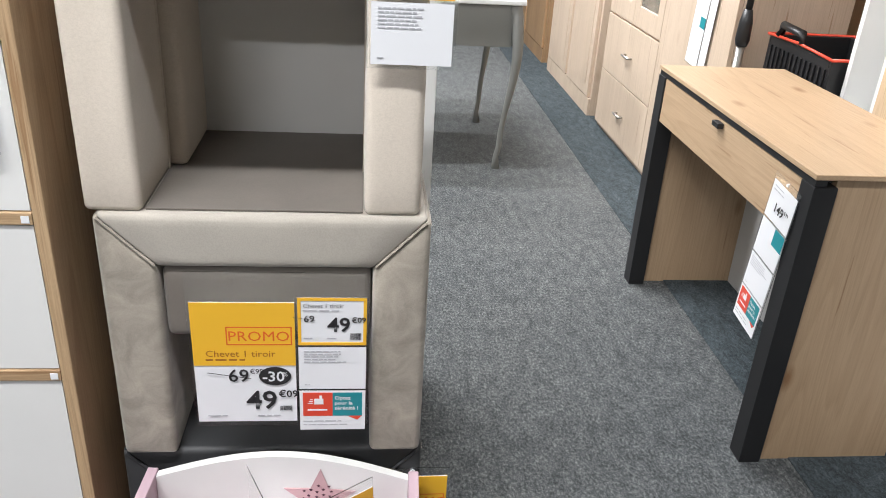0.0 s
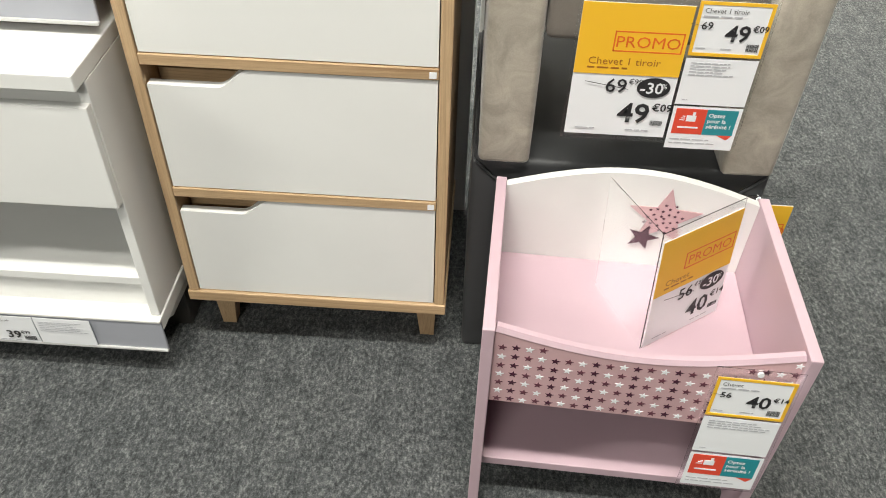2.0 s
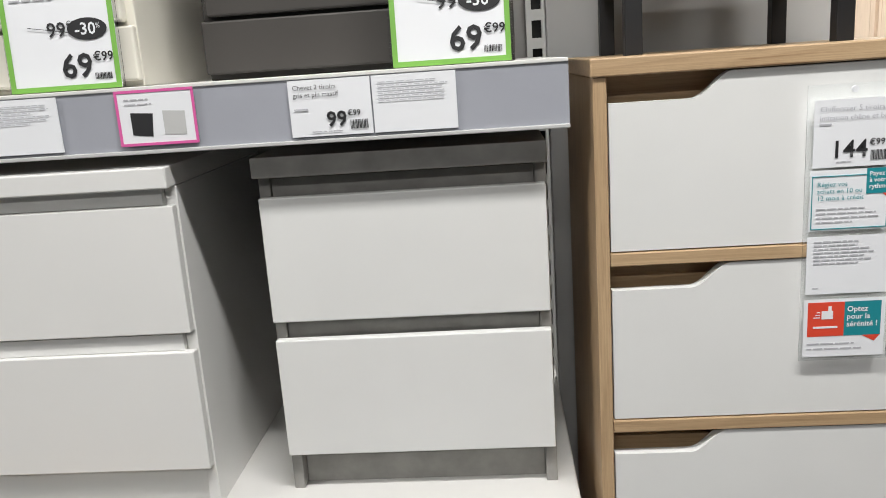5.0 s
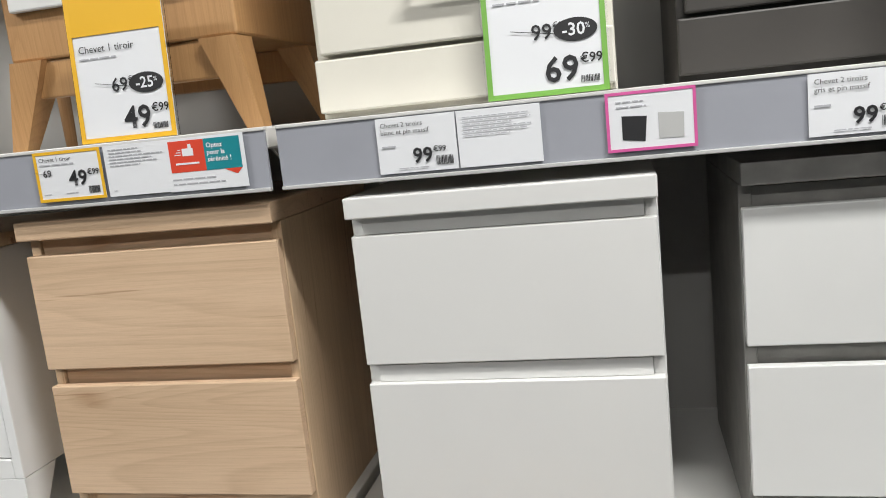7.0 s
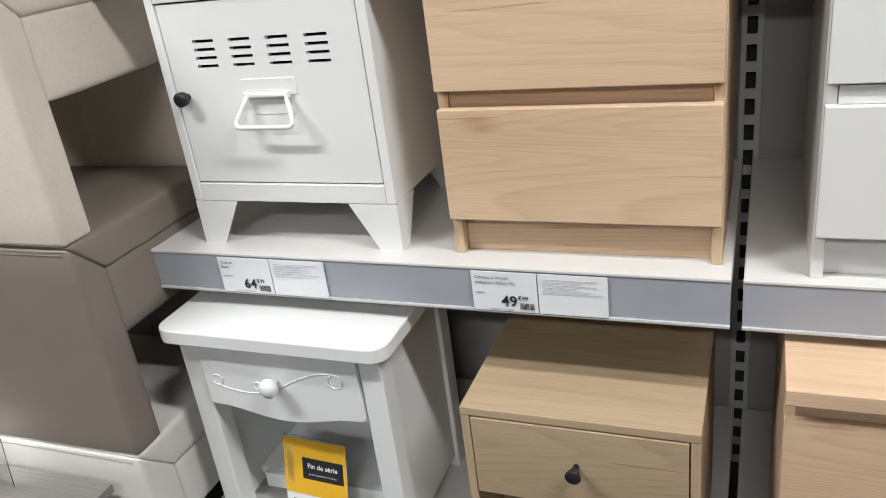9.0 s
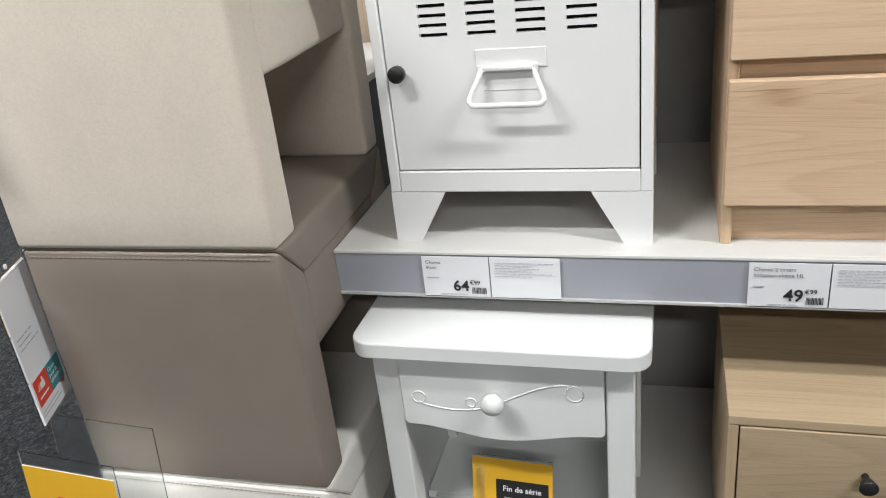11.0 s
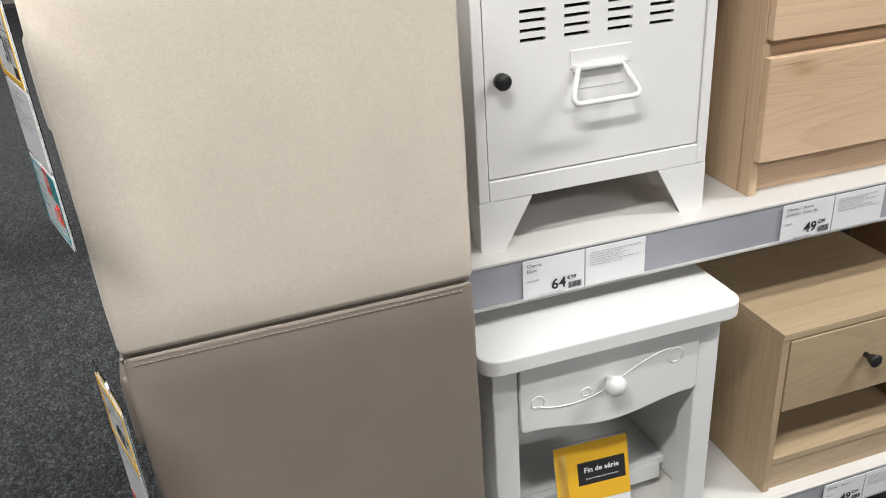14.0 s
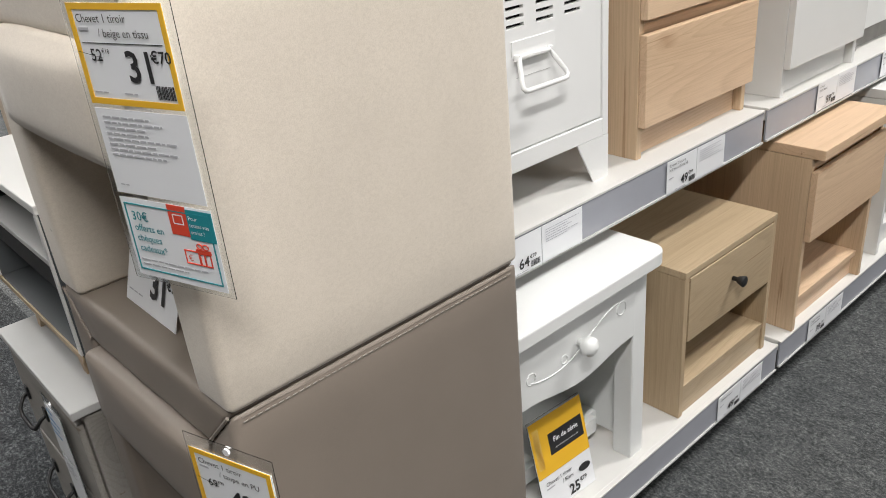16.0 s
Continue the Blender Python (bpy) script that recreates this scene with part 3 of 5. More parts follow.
# ---- white painted bedside table with scroll carving ----
def carved_table():
    c = thing("bedside_table", "white painted bedside table with scroll-carved drawer and open niche", "bedside table", pose(-1.963, 1.522, 0.152))
    a, d = 0.228, 0.35
    pts = []
    r = 0.032
    for cx, cy, start in ((a - r, r, -90), (a - r, d - r, 0), (-a + r, d - r, 90), (-a + r, r, 180)):
        for k in range(7):
            g = radians(start + 15 * k)
            pts.append((cx + r * math.cos(g), cy + r * math.sin(g)))
    part("top", prism(pts, 0.444, 0.472, "z", bevel=0.003), M_PAINT, c, smooth=False)
    b = a - 0.024
    for sx in (-1, 1):
        for y0, y1 in ((0.03, 0.074), (d - 0.06, d - 0.018)):
            x0, x1 = sorted((sx * b, sx * (b - 0.042)))
            part("leg", box(x0, x1, y0, y1, 0, 0.4435, 0.003), M_PAINT, c)
        x0, x1 = sorted((sx * (b - 0.008), sx * (b - 0.024)))
        part("side_panel", box(x0, x1, 0.0745, d - 0.0605, 0.03, 0.443, 0.001), M_PAINT, c)
    part("back", box(-b + 0.043, b - 0.043, d - 0.036, d - 0.026, 0.03, 0.443, 0), M_PAINT, c)
    part("niche_floor", box(-b + 0.025, b - 0.025, 0.13, d - 0.037, 0.05, 0.066, 0.001), M_PAINT, c)
    part("niche_apron", box(-b + 0.0425, b - 0.0425, 0.115, 0.1295, 0.03, 0.066, 0.001), M_PAINT, c)
    e = b - 0.044
    low = [(-e, 0.312), (-e + 0.004, 0.307)]
    for k in range(17):
        u = k / 16
        low.append((-e + 0.01 + u * (2 * e - 0.02), 0.306 - 0.02 * math.sin(u * math.pi) ** 2))
    low += [(e - 0.004, 0.307), (e, 0.312)]
    dr = part("drawer", prism(low + [(e, 0.438), (-e, 0.438)], 0.024, 0.046, bevel=0.0018), M_PAINT, c)
    part("knob", turned([(0.008, 0.007), (0, 0.007), (-0.004, 0.012), (-0.012, 0.018), (-0.022, 0.017), (-0.028, 0.008), (-0.029, 0.001)], (-0.006, 0.016, 0.373)), M_PAINT, dr, "round white knob", True)
    knots = [(-0.126, -0.018), (-0.108, -0.025), (-0.07, -0.03), (-0.03, -0.026), (0.0, -0.015), (0.035, 0.004), (0.07, 0.02), (0.1, 0.028), (0.118, 0.0275)]
    wave = []
    for k in range(len(knots) - 1):
        p = [knots[max(0, min(len(knots) - 1, k + o))] for o in (-1, 0, 1, 2)]
        for j in range(5):
            u = j / 5
            q = [0.5 * (2 * p[1][n] + (p[2][n] - p[0][n]) * u + (2 * p[0][n] - 5 * p[1][n] + 4 * p[2][n] - p[3][n]) * u * u + (3 * p[1][n] - p[0][n] - 3 * p[2][n] + p[3][n]) * u ** 3) for n in (0, 1)]
            wave.append((-0.006 + q[0], 0.0237, 0.371 + q[1]))
    part("scroll_carving", tube(wave, 0.0012, 6), M_PAINT, dr, smooth=True)
    for cx, cz, rr in ((-0.131, 0.361, 0.011), (-0.046, 0.357, 0.008), (0.116, 0.385, 0.0135)):
        ring = [(cx + rr * math.cos(k * 0.35), 0.0237, cz + rr * math.sin(k * 0.35)) for k in range(19)]
        part("scroll_ring", tube(ring, 0.0011, 6), M_PAINT, dr, smooth=True)
    part("drawer_box", box(-e + 0.01, e - 0.01, 0.047, d - 0.06, 0.33, 0.43, 0), M_PAINT, dr)
    return c


carved_table()


# ---- white metal locker ----
def locker():
    c = thing("metal_locker", "white metal locker bedside with wooden top and vent slots", "locker", pose(-1.9365, 1.66, 0.735))
    a, d = 0.199, 0.34
    z0, z1 = 0.083, 0.456
    part("top", box(-a - 0.003, a + 0.003, -0.003, d, z1 + 0.0005, z1 + 0.022, 0.0015), M_OAK_X, c, "oak wood top")
    for s in (-1, 1):
        x0, x1 = sorted((s * a, s * (a - 0.017)))
        part("side_wall", box(x0, x1, 0, d, z0, z1, 0.002), M_LOCKER, c)
    part("rail", box(-a + 0.0175, a - 0.0175, 0, 0.02, z1 - 0.031, z1, 0.0015), M_LOCKER, c)
    part("rail", box(-a + 0.0175, a - 0.0175, 0, d, z0, z0 + 0.033, 0.0015), M_LOCKER, c)
    part("back", box(-a + 0.0175, a - 0.0175, d - 0.01, d, z0 + 0.034, z1, 0), M_LOCKER, c)
    part("roof", box(-a + 0.0175, a - 0.0175, 0.021, d - 0.011, z1 - 0.02, z1 - 0.001, 0), M_LOCKER, c)
    # door built round its slots
    l, r, b, t = -0.1798, 0.1798, z0 + 0.036, z1 - 0.034
    cols = [-0.1245 + 0.0695 * k for k in range(4)]
    rows = [z0 + 0.2345 + 0.0135 * k for k in range(4)]
    sw, sh = 0.041, 0.0055
    xs = [l] + [v for x in cols for v in (x, x + sw)] + [r]
    zs = [b] + [v for z in rows for v in (z, z + sh)] + [t]
    bm = bmesh.new()
    grid = [[bm.verts.new((x, 0.003, z)) for z in zs] for x in xs]
    for i in range(len(xs) - 1):
        for j in range(len(zs) - 1):
            if i % 2 == 0 or j % 2 == 0:
                bm.faces.new((grid[i][j], grid[i + 1][j], grid[i + 1][j + 1], grid[i][j + 1]))
    deep = bmesh.ops.extrude_face_region(bm, geom=bm.faces[:])["geom"]
    bmesh.ops.translate(bm, verts=[g for g in deep if isinstance(g, bmesh.types.BMVert)], vec=(0, 0.009, 0))
    bmesh.ops.recalc_face_normals(bm, faces=bm.faces[:])
    door = part("door", bm, M_LOCKER, c)
    part("door_gap", box(l - 0.0012, r + 0.0012, 0.016, 0.02, b - 0.003, t + 0.003, 0), M_HOLE, door, "dark gap behind the door")
    part("handle_plate", box(-0.046, 0.055, 0.001, 0.0032, 0.27, 0.297, 0.0008), M_LOCKER, door)
    part("grip_recess", box(-0.037, 0.045, 0.0022, 0.0027, 0.238, 0.2385, 0), M_PALEGREY, door, "pressed line behind the handle")
    bend = [(-0.036, -0.004, 0.271), (-0.04, -0.009, 0.262), (-0.052, -0.024, 0.236), (-0.0535, -0.027, 0.23), (-0.05, -0.029, 0.2255), (-0.045, -0.029, 0.2245)]
    ring = bend + [(-x, y, z) for x, y, z in bend[::-1]] + [bend[0]]
    part("handle", tube(ring, 0.0042, 10), M_LOCKER, door, "white bent-wire bail handle", True)
    for hx in (-0.043, 0.036):
        part("handle_lug", box(hx, hx + 0.007, -0.007, 0.0008, 0.266, 0.276, 0.001), M_LOCKER, door)
    part("knob", turned([(0.003, 0.006), (-0.008, 0.006), (-0.009, 0.012), (-0.02, 0.0125), (-0.023, 0.01)], (-0.16, 0, 0.271)), M_BLACK, door, "black round knob", True)
    part("sticker", box(-0.193, -0.165, -0.0012, -0.0002, z1 - 0.02, z1 - 0.002, 0), M_BLUE, c, "small blue sticker")
    for s in (-1, 1):
        for y0, y1 in ((0.0, 0.05), (d - 0.05, d)):
            pts = [(s * a, 0), (s * (a - 0.042), 0), (s * (a - 0.088), z0 - 0.0005), (s * a, z0 - 0.0005)]
            bm = prism(pts, y0, y0 + 0.004 if y0 == 0 else y1)
            x0, x1 = sorted((s * a, s * (a - 0.004)))
            side = [(0.0045, 0), (0.03, 0), (0.075, z0 - 0.0005), (0.0045, z0 - 0.0005)] if y0 == 0 else [(y0 - 0.04, z0 - 0.0005), (y0, 0), (d, 0), (d, z0 - 0.0005)]
            prism(side, x0, x1, "x", bm)
            part("foot", bm, M_LOCKER, c)
    return c


locker()


# ---- tall narrow drawer chest in oak and white ----
def tall_chest():
    c = thing("tall_chest", "tall white five-drawer chest with oak frame and cut-out grips", "chest of drawers", pose(0.04, 1.61, 0))
    a, d = 0.226, 0.36
    for s in (-1, 1):
        x0, x1 = sorted((s * a, s * (a - 0.017)))
        part("side_panel", box(x0, x1, 0, d, 0.153, 1.308, 0.0015), M_SONOMA_Z, c)
    part("top", box(-a - 0.003, a + 0.003, -0.004, d, 1.3085, 1.331, 0.002), M_SONOMA_X, c)
    part("base_board", box(-a - 0.003, a + 0.003, -0.003, d, 0.13, 0.1525, 0.002), M_SONOMA_X, c)
    part("back", box(-a + 0.0175, a - 0.0175, d - 0.008, d - 0.002, 0.153, 1.308, 0), M_SONOMA_Z, c)
    levels = [0.1525, 0.368, 0.604, 0.841, 1.071, 1.309]
    for k in range(5):
        low, high = levels[k], levels[k + 1]
        if k:
            part("rail", box(-a + 0.0175, a - 0.0175, 0, d - 0.01, low, low + 0.017, 0.001), M_SONOMA_X, c)
            part("sticker", box(a - 0.031, a - 0.021, -0.001, -0.0002, low + 0.003, low + 0.013, 0), M_PAPER, c)
        z0 = low + (0.019 if k else 0.002)
        z1 = high - 0.002
        x0, x1 = -a + 0.019, a - 0.019
        n = 0.031
        outline = [(x0, z0), (x1, z0), (x1, z1), (x0 + 0.15, z1)]
        for j in range(9):
            u = j / 8
            outline.append((x0 + 0.15 - 0.05 * u, z1 - n * (0.5 - 0.5 * math.cos(u * math.pi))))
        outline.append((x0, z1 - n))
        dr = part("drawer", prism(outline, 0.003, 0.019), M_WHITE, c)
        part("drawer_box", box(x0 + 0.004, x1 - 0.004, 0.06, d - 0.03, z0 + 0.01, z1 - 0.05, 0), M_SONOMA_X, dr)
        part("grip_back", box(x0, x1, 0.052, 0.058, z1 - 0.07, z1, 0), M_SONOMA_X, dr)
    for s in (-1, 1):
        for y in (0.075, d - 0.08):
            x = s * (a - 0.037)
            rings = [[(x + s * o - w, y - w, z), (x + s * o + w, y - w, z), (x + s * o + w, y + w, z), (x + s * o - w, y + w, z)] for z, w, o in ((0, 0.013, 0.004), (0.1295, 0.022, 0))]
            part("leg", loft(rings), M_SONOMA_Z, c)
    return c


tall_chest()


# ---- upholstered bedside tables ----
def cushion_box(x0, x1, y0, y1, z0, z1, puff=0.006, bm=None, cuts=7):
    """A padded block: rounded edges, faces slightly swollen and uneven."""
    own = bmesh.new()
    bmesh.ops.create_cube(own, size=1, matrix=Matrix.LocRotScale(((x0 + x1) / 2, (y0 + y1) / 2, (z0 + z1) / 2), None, (x1 - x0, y1 - y0, z1 - z0)))
    bmesh.ops.bevel(own, geom=own.edges[:], offset=0.009, segments=3, profile=0.5, affect="EDGES")
    bmesh.ops.subdivide_edges(own, edges=[e for e in own.edges if e.calc_length() > 0.03], cuts=cuts, use_grid_fill=True)
    mid = Vector(((x0 + x1) / 2, (y0 + y1) / 2, (z0 + z1) / 2))
    half = Vector(((x1 - x0) / 2, (y1 - y0) / 2, (z1 - z0) / 2))
    for v in own.verts:
        q = Vector(((v.co[i] - mid[i]) / half[i] for i in range(3)))
        for i in range(3):
            if abs(q[i]) > 0.97:
                j, k = (i + 1) % 3, (i + 2) % 3
                swell = (1 - min(1, abs(q[j])) ** 4) * (1 - min(1, abs(q[k])) ** 4)
                wob = noise.noise(v.co * 9 + Vector((x0 * 13, z0 * 7, 1)))
                v.co[i] += math.copysign(puff * swell * 0.5 + 0.0018 * wob * (swell + 0.2), q[i])
    if bm is None:
        return own
    data = bpy.data.meshes.new("join")
    own.to_mesh(data)
    own.free()
    bm.from_mesh(data)
    bpy.data.meshes.remove(data)
    return bm


def mitred(bm, rule):
    for v in bm.verts:
        v.co = rule(v.co.copy())
    return bm


def padded_table(name, label, m, mat, h, drawer=True, board=False, w=0.455, t=0.084, inset=-0.004, bulge=0.014, group="upholstered bedside tables", top_mat=None, drawer_mat=None, d=0.418):
    """Padded inverted U with mitred corners, front towards -y; a padded drawer under the top."""
    c = thing(name, label, "bedside table", m, group)
    a = w / 2

    def cut_top(p):
        k = max(0.0, min(1.0, (h - p.z) / t))
        return Vector((p.x * (a - t * k) / a, p.y, p.z))

    part("top", mitred(cushion_box(-a, a, 0, d, h - t, h, 0.004), cut_top), top_mat or mat, c, smooth=True)
    for s in (-1, 1):
        def cut_side(p):
            k = max(0.0, min(1.0, (a - abs(p.x)) / t))
            return Vector((p.x, p.y, p.z * (h - t * k) / h))

        x0, x1 = sorted((s * a, s * (a - t)))
        part("side", mitred(cushion_box(x0, x1, 0, d, 0, h, 0.004), cut_side), mat, c, smooth=True)
        part("seam", tube([(s * (a - 0.006), 0.0, h - 0.006), (s * (a - t + 0.004), -0.001, h - t + 0.004)], 0.0022, 6), mat, c)
        part("seam", tube([(s * (a - 0.001), 0.012 + 0.04 * k, h - 0.009 + 0.0008 * math.sin(k * 2.1)) for k in range(11)], 0.0018, 6), mat, c)
        inner = s * (a - t - 0.0008)
        part("inner_seam", tube([(inner, 0.16, 0.004), (inner, 0.16, h - t)], 0.0025, 6), mat, c)
        stitches = bmesh.new()
        for k in range(int(d / 0.0085) - 2):
            y = 0.012 + 0.0085 * k
            box(s * (a + 0.0012) - 0.0006, s * (a + 0.0012) + 0.0006, y, y + 0.0055, h - 0.0145, h - 0.0135, 0, bm=stitches)
        part("stitching", stitches, M_THREAD, c, "row of pale stitches")
    i = a - t
    if drawer:
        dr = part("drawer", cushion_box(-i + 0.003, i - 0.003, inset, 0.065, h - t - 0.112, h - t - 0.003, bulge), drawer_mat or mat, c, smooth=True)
        part("drawer_box", box(-i + 0.006, i - 0.006, 0.066, d - 0.03, h - t - 0.106, h - t - 0.01, 0), mat, dr)
    if board:
        part("back_board", box(-i + 0.001, i - 0.001, 0.345, 0.353, 0.002, h - t, 0), M_WHITE, c, "pale back board")
        part("inner_pad", cushion_box(-i - 0.003, -i + 0.026, 0.17, 0.344, 0.003, h - t, 0.002), mat, c, smooth=True)
        # Thin sheet added to make the opening's floor darker than the velvet top below.
        part("base_lining", box(-i + 0.002, i - 0.002, 0.006, 0.344, 0.0012, 0.004, 0.001), M_VELVET_DARK, c, "dark taupe sheet under the opening")
    else:
        part("back_rail", cushion_box(-i - 0.004, i + 0.004, d - 0.03, d - 0.004, h - t - 0.13, h - t + 0.004, 0.002), mat, c, smooth=True)
    return c


X_V = 0.527
padded_table("padded_bedside_table", "dark anthracite padded bedside table under the taupe one", pose(X_V + 0.003, 1.652, 0.0), M_DARK_PU, 0.446, drawer=False, w=0.46)
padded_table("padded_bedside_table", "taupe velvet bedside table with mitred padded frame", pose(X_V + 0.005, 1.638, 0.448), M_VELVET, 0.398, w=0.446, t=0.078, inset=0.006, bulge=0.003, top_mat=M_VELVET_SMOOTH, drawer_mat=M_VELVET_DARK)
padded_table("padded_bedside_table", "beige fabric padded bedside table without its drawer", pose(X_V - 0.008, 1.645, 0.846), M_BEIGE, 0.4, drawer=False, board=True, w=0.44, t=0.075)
XS, YS = -2.657, 1.659
padded_table("padded_bedside_table", "white leatherette padded bedside table at stack's bottom", pose(XS + 0.003, YS, 0.0, 0, 0, -89.4), M_WHITE_PU, 0.4, d=0.424)
padded_table("padded_bedside_table", "taupe leatherette padded bedside table in the stack's middle", pose(XS + 0.004, YS - 0.001, 0.4, 0, 0, -89), M_TAUPE_PU, 0.422, t=0.07, inset=-0.02, bulge=0.011, d=0.424)
padded_table("padded_bedside_table", "beige fabric padded bedside table on top of stack", pose(XS + 0.003, YS - 0.005, 0.822, 0, 0, -88.9), M_BEIGE, 0.42, t=0.068, inset=-0.014, bulge=0.02, d=0.424)


# ---- child's pink bedside table ----
def star(cx, cz, r, turn=90, inner=0.42):
    return [(cx + (r if k % 2 == 0 else r * inner) * math.cos(radians(turn + 36 * k)), cz + (r if k % 2 == 0 else r * inner) * math.sin(radians(turn + 36 * k))) for k in range(10)]


def pink_table():
    c = thing("pink_bedside_table", "pink and white child's bedside table with star print on carpet", "bedside table", pose(0.532, 1.298, 0, 0, 0, -2.6))
    a, d = 0.207, 0.33
    for s in (-1, 1):
        x0, x1 = sorted((s * a, s * (a - 0.016)))
        part("side_panel", prism([(0, 0), (0.035, 0), (0.05, 0.05), (d - 0.05, 0.05), (d - 0.035, 0), (d, 0), (d, 0.425), (0, 0.44)], x0, x1, "x", bevel=0.0015), M_PINK, c)
    i = a - 0.0165
    arch = [(-i, 0.27), (i, 0.27)] + [(i - 2 * i * k / 16, 0.422 + 0.042 * math.sin(math.pi * k / 16)) for k in range(17)]
    back = part("back_panel", prism(arch, d - 0.018, d - 0.004), M_WHITE, c, "white arched back panel")
    dip = [(-i, 0.288), (i, 0.282)] + [(i - 2 * i * k / 16, 0.43 - 0.034 * math.sin(math.pi * k / 16)) for k in range(17)]
    front = part("front_panel", prism(dip, 0.008, 0.022), M_PINK_DEEP, c, "dusty pink panel with rows of stars")
    rim = [(-i + 2 * i * k / 16, 0.015, 0.4305 - 0.034 * math.sin(math.pi * k / 16)) for k in range(17)]
    part("front_rim", tube(rim, 0.0078, 6), M_PINK, front)
    looks = []
    for nm, mat in (("pale_star", M_PAPER), ("dark_star", M_PLUM), ("mauve_star", M_MAUVE)):
        data = bpy.data.meshes.new(nm)
        bm = bmesh.new()
        rim = [bm.verts.new((x, 0, z)) for x, z in star(0, 0, 0.0064, 84)]
        hub = bm.verts.new((0, -0.0003, 0))
        foot = [bm.verts.new((v.co.x, 0.0006, v.co.z)) for v in rim]
        for k in range(10):
            bm.faces.new((hub, rim[(k + 1) % 10], rim[k]))
            bm.faces.new((rim[k], rim[(k + 1) % 10], foot[(k + 1) % 10], foot[k]))
        bmesh.ops.recalc_face_normals(bm, faces=bm.faces[:])
        bm.to_mesh(data)
        bm.free()
        data.materials.append(mat)
        looks.append((nm, data))
    for row in range(9):
        for col in range(22):
            cx, cz = -i + 0.011 + col * 0.0174, 0.294 + row * 0.0178 + 0.001 * (col % 2)
            if cz > 0.421 - 0.034 * math.sin(math.pi * (cx + i) / (2 * i)):
                continue
            pick = 1 if col % 3 == 1 else (0 if (row + col % 3 // 2) % 2 else 2)
            nm, data = looks[pick]
            ob = new(nm, data)
            ob.parent = front
            ob.location = (cx, 0.0076, cz)
    big = part("large_star", prism(star(0.055, 0.385, 0.058, 88), d - 0.0205, d - 0.0185), M_PINK_DEEP, back, "large pink patterned star")
    dots = bmesh.new()
    for k in range(26):
        g, rr = k * 2.4, 0.006 * math.sqrt(k)
        prism(star(0.055 + rr * math.cos(g), 0.385 + rr * math.sin(g), 0.0028), d - 0.0215, d - 0.0206, bm=dots)
    part("star_dots", dots, M_PLUM, big)
    part("small_star", prism(star(0.03, 0.345, 0.026, 75), d - 0.0225, d - 0.0216), M_PLUM, back, "small plum star")
    part("tray_floor", box(-i, i, 0.0225, d - 0.0185, 0.268, 0.284, 0.001), M_PINK, c)
    part("low_shelf", box(-i, i, 0.03, d - 0.02, 0.095, 0.112, 0.001), M_PINK, c)
    return c


pink_table()


# ---- signs and tags ----
def promo_card(parent, x, z, w, h, title, old, old_cents, cut, now, now_cents):
    """A printed offer: yellow head with the word in a frame, old price struck out, new price."""
    patch(parent, x, x + w, z + h * 0.49, z + h, M_YELLOW, name="yellow_head")
    bm = bmesh.new()
    for k in range(3):
        box(x + w * 0.03, x + w * (0.26 - 0.03 * k), -0.0011, -0.0008, z + h * (0.93 - 0.1 * k), z + h * (0.96 - 0.1 * k), 0, bm=bm)
    box(x + w * 0.03, x + w * 0.07, -0.0011, -0.0008, z + h * 0.76, z + h * 0.87, 0, bm=bm)
    part("pale_mark", bm, M_GOLD, parent)
    fx0, fx1, fz0, fz1, e = x + w * 0.33, x + w * 0.97, z + h * 0.66, z + h * 0.81, w * 0.014
    bm = bmesh.new()
    for b0, b1, c0, c1 in ((fx0, fx1, fz0, fz0 + e), (fx0, fx1, fz1 - e, fz1), (fx0, fx0 + e, fz0, fz1), (fx1 - e, fx1, fz0, fz1)):
        box(b0, b1, -0.0013, -0.0009, c0, c1, 0, bm=bm)
    part("word_frame", bm, M_ORANGE, parent)
    write(parent, "PROMO", (fx0 + fx1) / 2, fz0 + h * 0.035, h * 0.115, M_ORANGE, align="c", stretch=1.05)
    write(parent, title, x + w * 0.12, z + h * 0.565, h * 0.075, M_OCHRE, stretch=1.05)
    text_bars(parent, x + w * 0.12, x + w * 0.7, z + h * 0.545, 1, h * 0.05, M_OCHRE, seed=4)
    struck(parent, old, old_cents, x + w * 0.53, z + h * 0.355, h * 0.15)
    ellipse(parent, x + w * 0.79, z + h * 0.4, w * 0.16, h * 0.078, M_INK)
    write(parent, cut.rstrip("%"), x + w * 0.775, z + h * 0.358, h * 0.12, M_PAPER, y=-0.0019, align="c", bold=0.015)
    write(parent, "%", x + w * 0.865, z + h * 0.4, h * 0.055, M_PAPER, y=-0.0019)
    price(parent, now, now_cents, x + w * 0.8, z + h * 0.12, h * 0.22, bold=0.018)
    barcode(parent, x + w * 0.83, x + w * 0.95, z + h * 0.1, z + h * 0.14)
    text_bars(parent, x + w * 0.1, x + w * 0.4, z + h * 0.06, 1, h * 0.035, seed=8)
    text_bars(parent, x + w * 0.6, x + w * 0.9, z + h * 0.06, 1, h * 0.035, seed=9)


def bordered(parent, x, z, w, h, mat, e=0.006):
    bm = bmesh.new()
    for b0, b1, c0, c1 in ((x, x + w, z, z + e), (x, x + w, z + h - e, z + h), (x, x + e, z + e, z + h - e), (x + w - e, x + w, z + e, z + h - e)):
        box(b0, b1, -0.0013, -0.0004, c0, c1, 0, bm=bm)
    part("border", bm, mat, parent)


